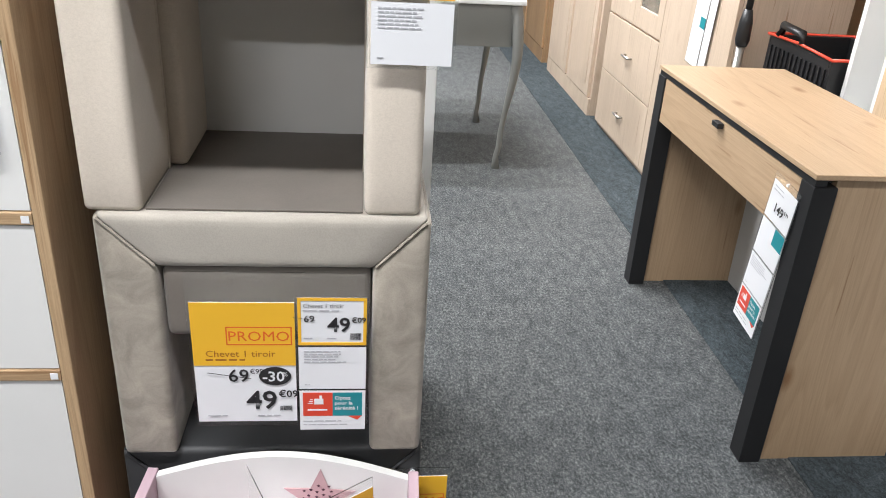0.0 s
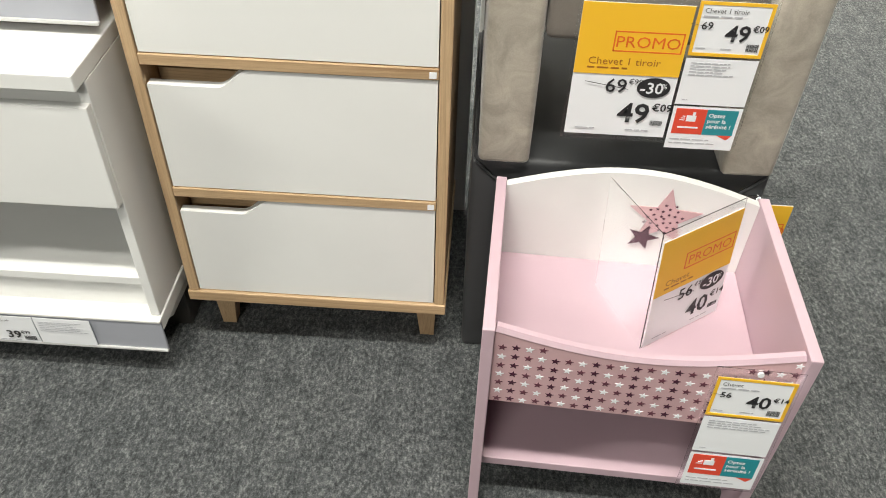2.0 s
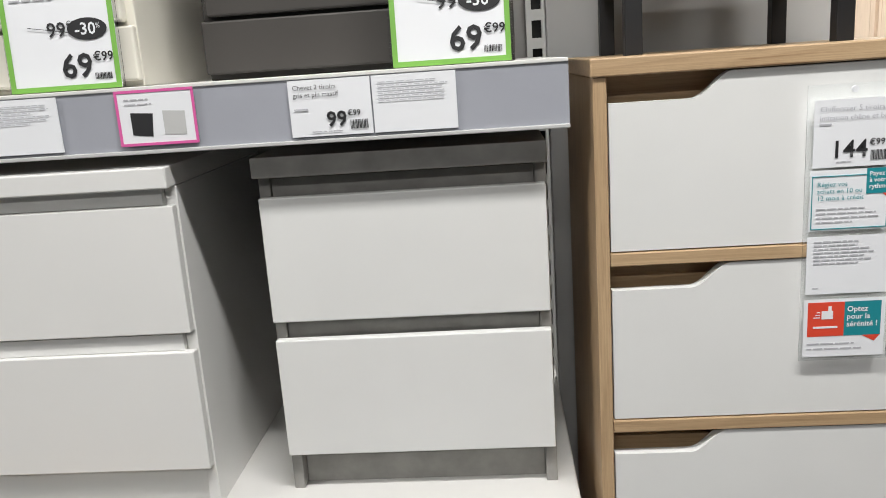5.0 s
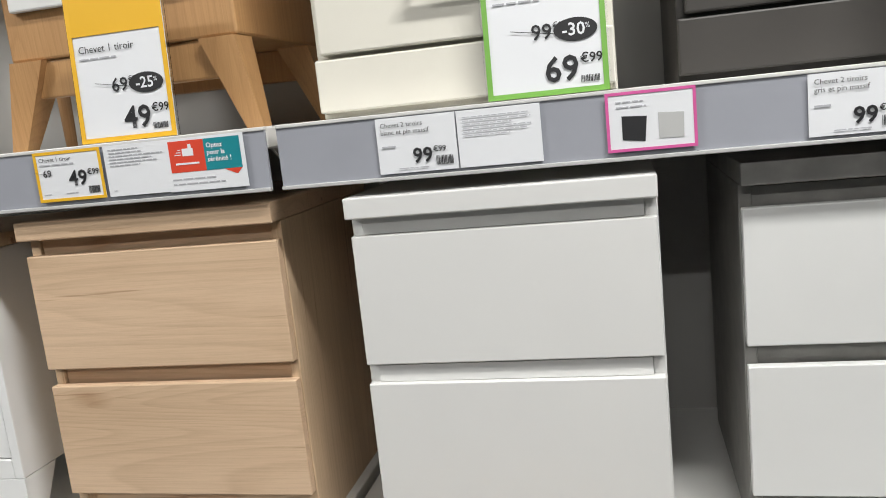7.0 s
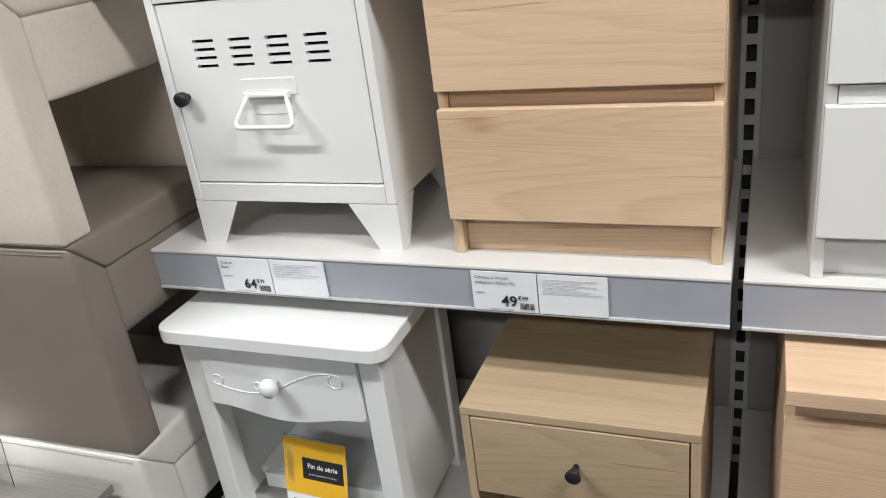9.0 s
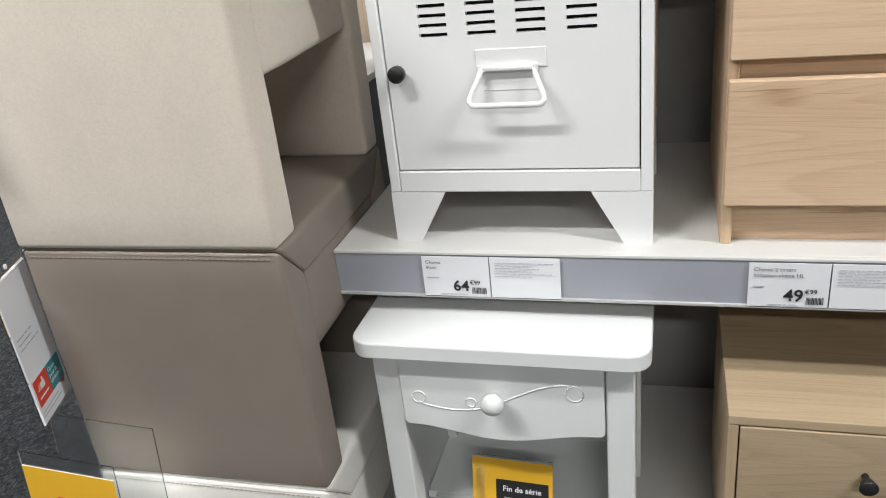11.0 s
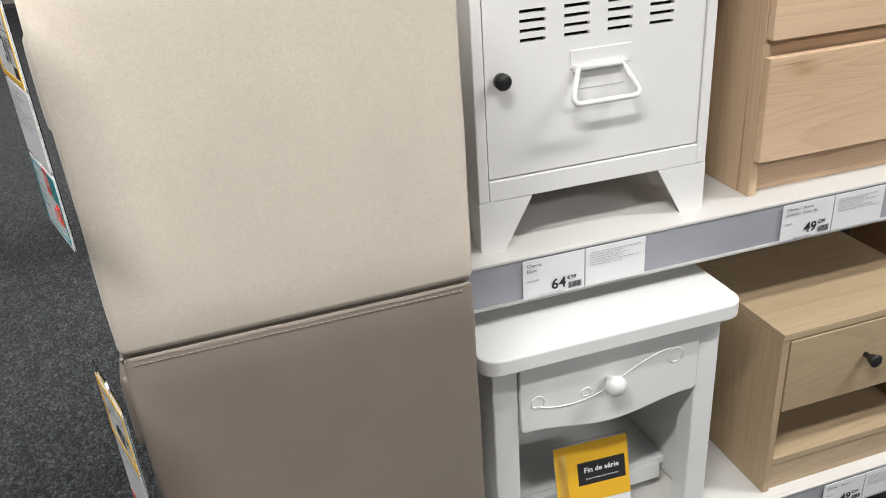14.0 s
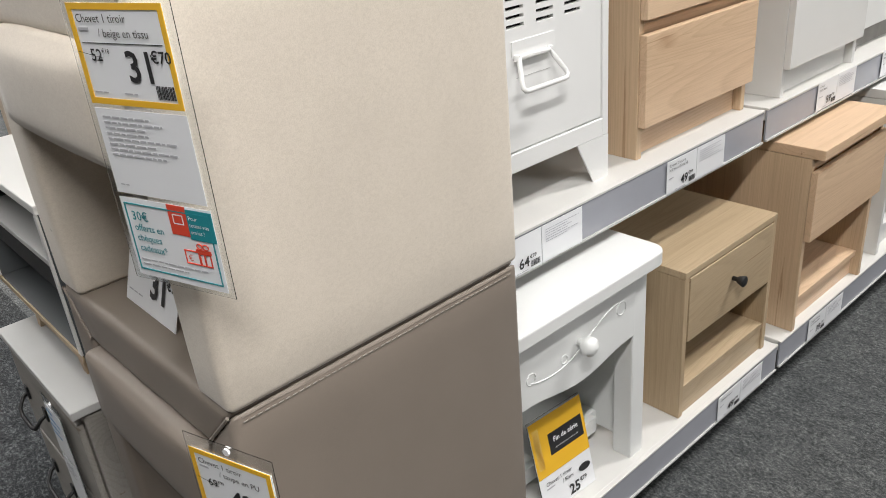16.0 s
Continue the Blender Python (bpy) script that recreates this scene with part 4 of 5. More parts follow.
def small_price(parent, x, z, w, h, title, old, now, cents):
    """A small price card with a yellow border."""
    patch(parent, x, x + w, z, z + h, M_PAPER, y=-0.0002, name="price_card")
    bordered(parent, x, z, w, h, M_YELLOW, h * 0.06)
    write(parent, title, x + w * 0.08, z + h * 0.8, h * 0.12, M_INK)
    text_bars(parent, x + w * 0.08, x + w * 0.65, z + h * 0.75, 1, h * 0.11, M_GREYINK, seed=6)
    struck(parent, old, "", x + w * 0.24, z + h * 0.5, h * 0.2)
    price(parent, now, cents, x + w * 0.76, z + h * 0.3, h * 0.42, bold=0.02)
    barcode(parent, x + w * 0.76, x + w * 0.92, z + h * 0.12, z + h * 0.26)
    text_bars(parent, x + w * 0.08, x + w * 0.3, z + h * 0.16, 1, h * 0.07, seed=1)
    text_bars(parent, x + w * 0.42, x + w * 0.6, z + h * 0.16, 1, h * 0.07, seed=2)


def description(parent, x, z, w, h, lines=6, seed=2):
    """A plain card of description text."""
    patch(parent, x, x + w, z, z + h, M_PAPER, y=-0.0002, name="description_card")
    text_bars(parent, x + w * 0.08, x + w * 0.9, z + h * 0.92, lines, h * 0.062, M_INK, height=0.36, seed=seed)
    text_bars(parent, x + w * 0.08, x + w * 0.2, z + h * 0.12, 1, h * 0.06, seed=seed + 1)


def hanger(m, x0, x1, z0, z1, label, rise=0.016):
    """A clear hanging sleeve that carries cards."""
    c = thing("hanging_tag", label, "price tag", m, "hanging price tags")
    part("sleeve", box(x0 - 0.005, x1 + 0.005, 0.0005, 0.0013, z0 - 0.005, z1 + rise, 0), M_ACRYLIC, c, "clear plastic sleeve")
    if rise < 0.02:
        part("eyelet", turned([(-0.0012, 0.004), (0.0016, 0.004)], ((x0 + x1) / 2, 0, z1 + 0.009), "y", 12), M_PAPER, c)
    return c


# on the taupe velvet table
tag = hanger(pose(0.429, 1.612, 0.514), 0, 0.24, 0.012, 0.222, "yellow and white offer sign hanging before taupe velvet drawer", 0.04)
part("card", box(0, 0.141, -0.0001, 0.0004, 0.016, 0.216, 0), M_PAPER, tag)
promo_card(tag, 0, 0.016, 0.141, 0.2, "Chevet 1 tiroir", "69", "€99", "-30%", "49", "€09")
small_price(tag, 0.145, 0.148, 0.095, 0.076, "Chevet 1 tiroir", "69", "49", "€09")
description(tag, 0.145, 0.073, 0.095, 0.071, 5, 3)
thumb_ad(tag, 0.145, 0.24, 0.0, 0.07)

# on the beige table above it
tag = hanger(pose(0.668, 1.628, 1.056), 0, 0.099, 0, 0.15, "white description tag hanging on beige padded table")
description(tag, 0, 0.0, 0.099, 0.074, 6, 7)
small_price(tag, 0, 0.078, 0.099, 0.072, "Chevet 1 tiroir", "52", "31", "€70")

# easel card in the pink table's tray
def easel():
    c = thing("offer_sign", "yellow and white offer card in a folded clear stand", "sign", pose(0.566, 1.427, 0.2845, -4, 0, 34.5), "standing offer signs")
    part("card", box(0, 0.148, -0.0002, 0.0008, 0.002, 0.199, 0), M_PAPER, c)
    promo_card(c, 0, 0.002, 0.148, 0.197, "Chevet", "56", "€85", "-30%", "40", "€14")
    part("front_sheet", box(-0.003, 0.15, 0.0012, 0.0026, 0.0, 0.214, 0), M_ACRYLIC, c, "clear acrylic sheet")
    wing = box(-0.143, -0.0045, 0.0012, 0.0024, 0.0, 0.214, 0)
    bmesh.ops.rotate(wing, verts=wing.verts[:], cent=(-0.003, 0.0012, 0), matrix=Matrix.Rotation(radians(-101), 3, "Z"))
    part("rear_sheet", wing, M_HAZY, c, "clear acrylic rear wing")


easel()
tag = hanger(pose(0.62, 1.272, 0.18, -4, 0, -2.6), 0, 0.098, 0, 0.224, "three price cards hanging before pink star panel")
small_price(tag, 0, 0.152, 0.098, 0.072, "Chevet", "56", "40", "€14")
description(tag, 0, 0.077, 0.098, 0.071, 4, 11)
thumb_ad(tag, 0, 0.098, 0.002, 0.073)
tag = hanger(pose(0.69, 1.635, 0.21), 0, 0.112, 0.0, 0.19, "yellow offer sign hanging beside dark padded table")
part("card", box(0, 0.112, -0.0001, 0.0004, 0.0, 0.19, 0), M_PAPER, tag)
promo_card(tag, 0, 0, 0.112, 0.19, "Chevet 1 tiroir", "69", "€99", "-30%", "49", "€09")

# on the tall chest
tag = hanger(pose(0.07, 1.601, 0.942), 0, 0.098, 0, 0.325, "column of white and teal price cards on tall chest")
patch(tag, 0.003, 0.107, 0.242, 0.323, M_PAPER, y=-0.0002, name="price_card")
for k, line in enumerate(("Chiffonnier 5 tiroirs", "imitation chêne et blanc")):
    write(tag, line, 0.009, 0.309 - 0.0105 * k, 0.0092, M_GREYINK)
text_bars(tag, 0.009, 0.032, 0.295, 1, 0.009, M_INK)
price(tag, "144", "€99", 0.066, 0.254, 0.029, bold=0.012)
barcode(tag, 0.07, 0.09, 0.249, 0.261)
text_bars(tag, 0.03, 0.06, 0.249, 1, 0.004, seed=4)
patch(tag, 0.001, 0.1, 0.164, 0.239, M_PAPER, y=-0.0002, name="credit_leaflet")
bordered(tag, 0.003, 0.166, 0.09, 0.066, M_TEAL, 0.001)
patch(tag, 0.067, 0.1, 0.208, 0.239, M_TEAL, name="teal_panel")
part("panel_tail", prism([(0.086, 0.208), (0.1, 0.208), (0.092, 0.203)], -0.0012, -0.0008), M_RED, tag)
for k, line in enumerate(("Payez", "à votre", "rythme")):
    write(tag, line, 0.07, 0.23 - 0.0078 * k, 0.0078, M_PAPER, bold=0.02)
for k, line in enumerate(("Réglez vos", "achats en 10 ou", "12 mois à crédit")):
    write(tag, line, 0.009, 0.219 - 0.0085 * k, 0.0084, M_TEAL)
text_bars(tag, 0.009, 0.086, 0.192, 4, 0.0055, seed=12)
description(tag, 0.0, 0.083, 0.099, 0.074, 7, 13)
thumb_ad(tag, -0.001, 0.098, 0.0, 0.076)
tag = hanger(pose(0.176, 1.599, 0.944, 0, 1.4), 0, 0.049, 0, 0.316, "narrow white credit leaflet with teal foot on tall chest")
patch(tag, 0, 0.049, 0, 0.315, M_PAPER, y=-0.0002, name="leaflet")
bordered(tag, 0.002, 0.046, 0.045, 0.266, M_TEAL, 0.0012)
patch(tag, 0.0, 0.049, 0.006, 0.047, M_TEAL, name="teal_panel")
part("panel_tail", prism([(0.028, 0.006), (0.049, 0.006), (0.04, 0.0)], -0.0012, -0.0008), M_RED, tag)
for k, line in enumerate(("Payez", "à votre", "rythme")):
    write(tag, line, 0.007, 0.035 - 0.0115 * k, 0.0105, M_PAPER, bold=0.02)
for k, line in enumerate(("Réglez", "vos", "achats", "en 10 ou", "12 mois", "à crédit")):
    write(tag, line, 0.007, 0.297 - 0.0122 * k, 0.0105, M_TEAL, bold=0.01)
for top, rows, step in ((0.224, 7, 0.0065), (0.178, 3, 0.0055), (0.158, 4, 0.0042), (0.138, 12, 0.0042), (0.083, 7, 0.0042)):
    text_bars(tag, 0.006, 0.043, top, rows, step, seed=rows)

# on the stack of padded tables, turned at its corner
TURN = -72
tag = hanger(pose(-2.683, 1.469, 0.984, 0, 0, TURN), 0, 0.111, 0, 0.236, "three price cards hanging at beige table's corner")
description(tag, 0.003, 0.079, 0.105, 0.074, 8, 21)
patch(tag, 0.003, 0.108, 0.157, 0.236, M_PAPER, y=-0.0002, name="price_card")
bordered(tag, 0.003, 0.157, 0.105, 0.079, M_YELLOW, 0.005)
write(tag, "Chevet 1 tiroir", 0.011, 0.2215, 0.0092, M_INK)
text_bars(tag, 0.011, 0.03, 0.2175, 1, 0.009, M_INK)
write(tag, "/ beige en tissu", 0.033, 0.2105, 0.0092, M_INK)
part("rule_line", box(0.011, 0.1, -0.0012, -0.0008, 0.2055, 0.206, 0), M_INK, tag)
struck(tag, "52", "€18", 0.031, 0.192, 0.0135)
price(tag, "31", "€70", 0.083, 0.177, 0.034, bold=0.015)
barcode(tag, 0.083, 0.102, 0.1645, 0.175)
text_bars(tag, 0.011, 0.03, 0.1675, 1, 0.004, seed=5)
text_bars(tag, 0.046, 0.062, 0.1675, 1, 0.004, seed=6)
patch(tag, 0.003, 0.11, 0.0, 0.075, M_PAPER, y=-0.0002, name="voucher_leaflet")
bordered(tag, 0.007, 0.006, 0.099, 0.064, M_TEAL, 0.001)
patch(tag, 0.06, 0.081, 0.048, 0.075, M_RED, name="red_panel")
patch(tag, 0.081, 0.11, 0.046, 0.073, M_TEAL, name="teal_panel")
bordered(tag, 0.0645, 0.058, 0.012, 0.009, M_PAPER, 0.001)
for k, line in enumerate(("Pour", "toutes vos", "envies !")):
    write(tag, line, 0.083, 0.064 - 0.0062 * k, 0.0052, M_PAPER)
for k, line in enumerate(("30€", "offerts en", "chèques", "cadeaux*")):
    write(tag, line, 0.014, 0.055 - 0.0098 * k, 0.0092 if k else 0.012, M_TEAL, bold=0.008)
bordered(tag, 0.069, 0.022, 0.018, 0.013, M_RED, 0.0009)
write(tag, "€", 0.073, 0.0255, 0.008, M_RED)
bordered(tag, 0.085, 0.022, 0.014, 0.012, M_RED, 0.0009)
part("gift_box", box(0.0835, 0.1005, -0.0014, -0.0009, 0.034, 0.0375, 0), M_RED, tag)
part("gift_ribbon", box(0.0912, 0.0928, -0.0014, -0.0009, 0.023, 0.0338, 0), M_RED, tag)
for side in (-1, 1):
    loop = [(0.092 + side * (0.0035 - 0.0032 * math.cos(k * math.tau / 9)), -0.0013, 0.0405 + 0.0025 * math.sin(k * math.tau / 9)) for k in range(10)]
    part("gift_bow", tube(loop, 0.0005, 5), M_RED, tag)
text_bars(tag, 0.012, 0.1, 0.0175, 2, 0.0045, seed=6)
tag = hanger(pose(-2.684, 1.462, 0.546, 0, 0, TURN), 0, 0.106, 0, 0.245, "three price cards hanging at taupe leatherette table")
patch(tag, 0.0, 0.106, 0.162, 0.245, M_PAPER, y=-0.0002, name="price_card")
bordered(tag, 0.0, 0.162, 0.106, 0.083, M_YELLOW, 0.0055)
write(tag, "Chevet 1 tiroir", 0.01, 0.229, 0.0095, M_INK)
text_bars(tag, 0.01, 0.03, 0.226, 1, 0.009, M_INK)
write(tag, "/ taupe en PU", 0.036, 0.2185, 0.0095, M_INK)
struck(tag, "69", "€99", 0.03, 0.202, 0.0135)
price(tag, "42", "€00", 0.078, 0.181, 0.034, bold=0.03)
description(tag, 0.0, 0.08, 0.106, 0.079, 3, 25)
thumb_ad(tag, 0.0, 0.106, 0.0, 0.077)
rear = part("rear_card", box(-0.053, 0.053, -0.0002, 0.0004, 0, 0.243, 0), M_PAPER, tag)
rear.location, rear.rotation_euler = (0.053, 0.002, 0), (0, 0, math.pi)
thumb_ad(rear, -0.053, 0.053, 0.002, 0.079)
text_bars(rear, -0.045, 0.03, 0.15, 3, 0.009, M_INK, seed=8)
inner = thing("offer_sign", "white price card leaning inside the beige table's opening", "sign", pose(-2.615, 1.69, 0.824, -18, 0, -90), "standing offer signs")
part("card", box(-0.07, 0.07, 0, 0.0014, 0, 0.135, 0), M_PAPER, inner)
price(inner, "31", "€70", 0.04, 0.024, 0.05, bold=0.03)
text_bars(inner, -0.06, 0.0, 0.018, 1, 0.007, seed=3)

# closing-range card at the carved table
fin = thing("offer_sign", "yellow closing-range card standing before carved white table", "sign", pose(-2.04, 1.562, 0.115, -13, 0, -3), "standing offer signs")
part("card", box(0, 0.141, 0, 0.0014, 0.0425, 0.235, 0), M_PAPER, fin)
patch(fin, 0, 0.141, 0.118, 0.235, M_YELLOW, name="yellow_head")
part("pale_mark", box(0.006, 0.022, -0.0012, -0.0009, 0.135, 0.22, 0), M_GOLD, fin)
patch(fin, 0.042, 0.134, 0.152, 0.197, M_INK, y=-0.0009, name="black_panel")
write(fin, "Fin de série", 0.088, 0.176, 0.0145, M_PAPER, align="c", bold=0.02)
write(fin, "Jusqu'à épuisement des stocks", 0.088, 0.162, 0.0052, M_PAPER, align="c")
write(fin, "Chevet 1 tiroir", 0.014, 0.098, 0.0115, M_INK)
text_bars(fin, 0.014, 0.05, 0.093, 1, 0.01, M_INK)
write(fin, "/ Blanc", 0.056, 0.085, 0.0115, M_INK)
ellipse(fin, 0.118, 0.088, 0.016, 0.008, M_INK)
price(fin, "25", "€79", 0.098, 0.05, 0.03, bold=0.03)
part("stand", box(0.0, 0.141, 0.002, 0.0032, 0.0425, 0.238, 0), M_ACRYLIC, fin, "clear acrylic stand")
part("stand_foot", box(0.0, 0.141, 0.0034, 0.03, 0.0425, 0.0437, 0), M_ACRYLIC, fin)

# labels in the strips
strip_label(-2.085, 0.6585, 1.62, "64", "€99", 0.215, ("Chevet", "blanc"))
strip_label(-1.606, 0.6585, 1.62, "49", "€99", 0.213, ("Chevet 2 tiroirs", "imitation chêne HL"))
strip_label(-0.966, 0.6645, 1.62, "59", "€99", 0.212, ("Chevet", "blanc laqué"))
strip_label(-0.59, 0.6645, 1.62, "69", "€99", 0.2, ("Chevet 2 tiroirs", "blanc laqué béton"))
strip_label(-1.069, 1.259, 1.62, "99", "€99", 0.208, ("Chevet 2 tiroirs", "blanc et pin massif"))
strip_label(-0.561, 1.259, 1.62, "99", "€99", 0.21, ("Chevet 2 tiroirs", "gris et pin massif"))
strip_label(-0.535, 0.084, 1.53, "39", "€99", 0.198, ("Chevet 1 tiroir", "blanc"), tall=0.064)
strip_label(-1.06, 0.084, 1.53, "39", "€99", 0.198, ("Chevet 1 tiroir", "imitation chêne"), tall=0.064)
strip_label(-1.5, 0.084, 1.53, "49", "€99", 0.198, ("Chevet 1 tiroir",), tall=0.064)
lab = thing("shelf_label", "yellow-edged price label and description cards in grey strip", "price tag", pose(-1.573, 1.616, 1.261), "shelf price labels")
small_price(lab, 0, 0, 0.107, 0.07, "Chevet 1 tiroir", "69", "49", "€99")
description(lab, 0.112, 0.0, 0.1, 0.07, 6, 31)
thumb_ad(lab, 0.206, 0.322, -0.001, 0.07)
lab = thing("shelf_label", "yellow-edged price label and white description card in grey strip", "price tag", pose(-2.056, 1.616, 1.261), "shelf price labels")
small_price(lab, 0, 0, 0.107, 0.07, "Chevet 1 tiroir", "59", "39", "€99")
description(lab, 0.11, 0.0, 0.105, 0.07, 6, 17)
lab = thing("shelf_label", "pink-edged label picturing black and white cabinets", "price tag", pose(-0.784, 1.616, 1.261), "shelf price labels")
patch(lab, 0, 0.103, 0, 0.07, M_PAPER, y=-0.0002, name="card")
bordered(lab, 0, 0, 0.103, 0.07, M_MAGENTA, 0.0035)
text_bars(lab, 0.012, 0.06, 0.059, 2, 0.006, seed=4)
part("black_picture", prism([(0.018, 0.014), (0.044, 0.011), (0.047, 0.04), (0.018, 0.042)], -0.0012, -0.0008), M_INK, lab)
part("white_picture", prism([(0.06, 0.013), (0.088, 0.012), (0.089, 0.041), (0.06, 0.043)], -0.0012, -0.0008), M_PALEGREY, lab)


def stand_sign(x, z, y, mat, old, oc, cut, now, nc, title, label):
    c = thing("offer_sign", label, "sign", pose(x, y, z, -3), "standing offer signs")
    part("card", box(0, 0.147, 0, 0.0014, 0, 0.21, 0), M_PAPER, c)
    bordered(c, 0, 0, 0.147, 0.21, mat, 0.0065)
    patch(c, 0.0065, 0.1405, 0.145, 0.21, mat, name="coloured_head")
    write(c, title, 0.014, 0.122, 0.014, M_INK)
    text_bars(c, 0.014, 0.1, 0.115, 1, 0.008, seed=3)
    struck(c, old, oc, 0.083, 0.067, 0.026)
    ellipse(c, 0.111, 0.075, 0.026, 0.0135, M_INK)
    write(c, cut.rstrip("%"), 0.109, 0.068, 0.021, M_PAPER, y=-0.0019, align="c", bold=0.015)
    write(c, "%", 0.1225, 0.075, 0.009, M_PAPER, y=-0.0019)
    price(c, now, nc, 0.112, 0.016, 0.042, bold=0.015)
    barcode(c, 0.114, 0.136, 0.012, 0.02)
    part("sleeve", box(-0.003, 0.15, 0.002, 0.003, 0, 0.216, 0), M_ACRYLIC, c, "clear acrylic holder")


stand_sign(-0.924, 1.336, 1.63, M_GREEN, "99", "€99", "-30%", "69", "€99", "Chevet 2 tiroirs", "green-edged offer sign before a cream cabinet")
stand_sign(-0.428, 1.336, 1.63, M_GREEN, "99", "€99", "-30%", "69", "€99", "Chevet 2 tiroirs", "green-edged offer sign before a charcoal cabinet")
stand_sign(-1.5, 1.336, 1.63, M_YELLOW, "69", "€99", "-25%", "49", "€99", "Chevet 1 tiroir", "yellow-edged offer sign before an oak-legged table")


# ---- on the upper shelf ----
def classic_cabinet(x0, x1, front, mat, label):
    c = thing("bedside_cabinet", label, "bedside cabinet", pose(x0, front, 1.335), "upper shelf cabinets")
    w, d, h = x1 - x0, 0.36, 0.5
    part("body", box(0, w, 0.018, d, 0, h, 0.002), mat, c)
    part("top", box(-0.008, w + 0.008, -0.004, d, h + 0.0005, h + 0.02, 0.004), mat, c)
    for z0, z1 in ((0.008, 0.078), (0.083, 0.28), (0.285, 0.485)):
        dr = part("drawer" if z0 > 0.05 else "plinth", box(0.01 if z0 > 0.05 else 0, w - (0.01 if z0 > 0.05 else 0), 0 if z0 > 0.05 else 0.004, 0.0175, z0, z1, 0.003), mat, c)
        if z0 > 0.05:
            zz = (z0 + z1) / 2 - 0.03
            part("handle", tube([(w / 2 - 0.05, 0, zz), (w / 2 - 0.05, -0.018, zz), (w / 2 + 0.05, -0.018, zz), (w / 2 + 0.05, 0, zz)], 0.005, 8), M_STEEL, dr, "dull steel bar handle", True)


classic_cabinet(-1.158, -0.768, 1.66, M_CREAM, "cream painted two-drawer cabinet on upper shelf")
classic_cabinet(-0.692, -0.274, 1.70, M_CHARCOAL, "charcoal painted two-drawer cabinet on upper shelf")


def splay_table():
    c = thing("bedside_table", "oak bedside table with splayed tapered legs on shelf", "bedside table", pose(-1.463, 1.70, 1.335))
    a, d = 0.175, 0.32
    for sx in (-1, 1):
        for y in (0.02, d - 0.03):
            x1, x0 = sx * (a - 0.02), sx * (a + 0.02)
            dy = -0.012 if y < 0.1 else 0.012
            rings = [[(x + i * w, yy + j * w, z) for i, j in ((-1, -1), (1, -1), (1, 1), (-1, 1))] for x, yy, z, w in ((x0, y + dy, 0, 0.013), (x1, y, 0.13, 0.028))]
            part("leg", loft(rings), M_LEGWOOD, c)
    part("apron", box(-a, a, 0.005, 0.03, 0.075, 0.13, 0.003), M_LEGWOOD, c)
    part("apron", box(-a, a, d - 0.03, d - 0.005, 0.075, 0.13, 0.003), M_LEGWOOD, c)
    part("body", box(-a - 0.01, a + 0.01, 0, d, 0.1305, 0.42, 0.004), M_LEGWOOD, c)
    dr = part("drawer", box(-a + 0.01, a - 0.01, -0.012, -0.0005, 0.2, 0.4, 0.003), M_WHITE, c)
    part("knob", turned([(-0.012, 0.006), (-0.03, 0.012), (-0.034, 0.008)], (0, 0, 0.3)), M_LEGWOOD, dr, "", True)


splay_table()


def dowel_table():
    c = thing("side_table", "small side table with round tapered wooden legs", "side table", pose(-2.0, 1.78, 1.335))
    for x in (-0.15, 0.15):
        for y in (0.03, 0.29):
            part("leg", turned([(0, 0.011), (0.4, 0.02)], (x, y, 0), "z", 14), M_LEGWOOD, c, "", True)
    part("top", box(-0.19, 0.19, 0, 0.32, 0.4005, 0.43, 0.004), M_WHITE, c)


dowel_table()


def metal_table():
    c = thing("side_table", "black metal side table with perforated shelf on chest", "side table", pose(0.005, 1.655, 1.331))
    for x in (-0.13, 0.13):
        for y in (0.03, 0.27):
            part("leg", box(x - 0.011, x + 0.011, y - 0.011, y + 0.011, 0, 0.42, 0.001), M_BLACK, c)
    bm = bmesh.new()
    box(-0.119, 0.119, 0.02, 0.036, 0.085, 0.113, 0.001, bm=bm)
    box(-0.119, 0.119, 0.264, 0.28, 0.085, 0.113, 0.001, bm=bm)
    box(-0.137, -0.123, 0.042, 0.258, 0.085, 0.113, 0.001, bm=bm)
    box(0.123, 0.137, 0.042, 0.258, 0.085, 0.113, 0.001, bm=bm)
    part("shelf_frame", bm, M_BLACK, c)
    mesh = bmesh.new()
    for k in range(11):
        box(-0.123, 0.123, 0.046 + k * 0.02, 0.056 + k * 0.02, 0.1, 0.1015, 0, bm=mesh)
    for k in range(12):
        box(-0.12 + k * 0.021, -0.11 + k * 0.021, 0.04, 0.26, 0.1017, 0.103, 0, bm=mesh)
    part("perforated_plate", mesh, M_BLACK, c)
    part("top", box(-0.15, 0.15, 0, 0.3, 0.4205, 0.435, 0.002), M_BLACK, c)


metal_table()
solid("wall_panel", box(-0.21, 0.29, 2.05, 2.08, 0, 2.1, 0.002), M_PALEGREY, "pale grey board behind the tall chest", "wall")
tagged(part("white_board", box(0.3, 0.828, 2.46, 2.5, 0, 1.3, 0.002), M_WHITE, None), "white board standing behind padded tables", "panel")


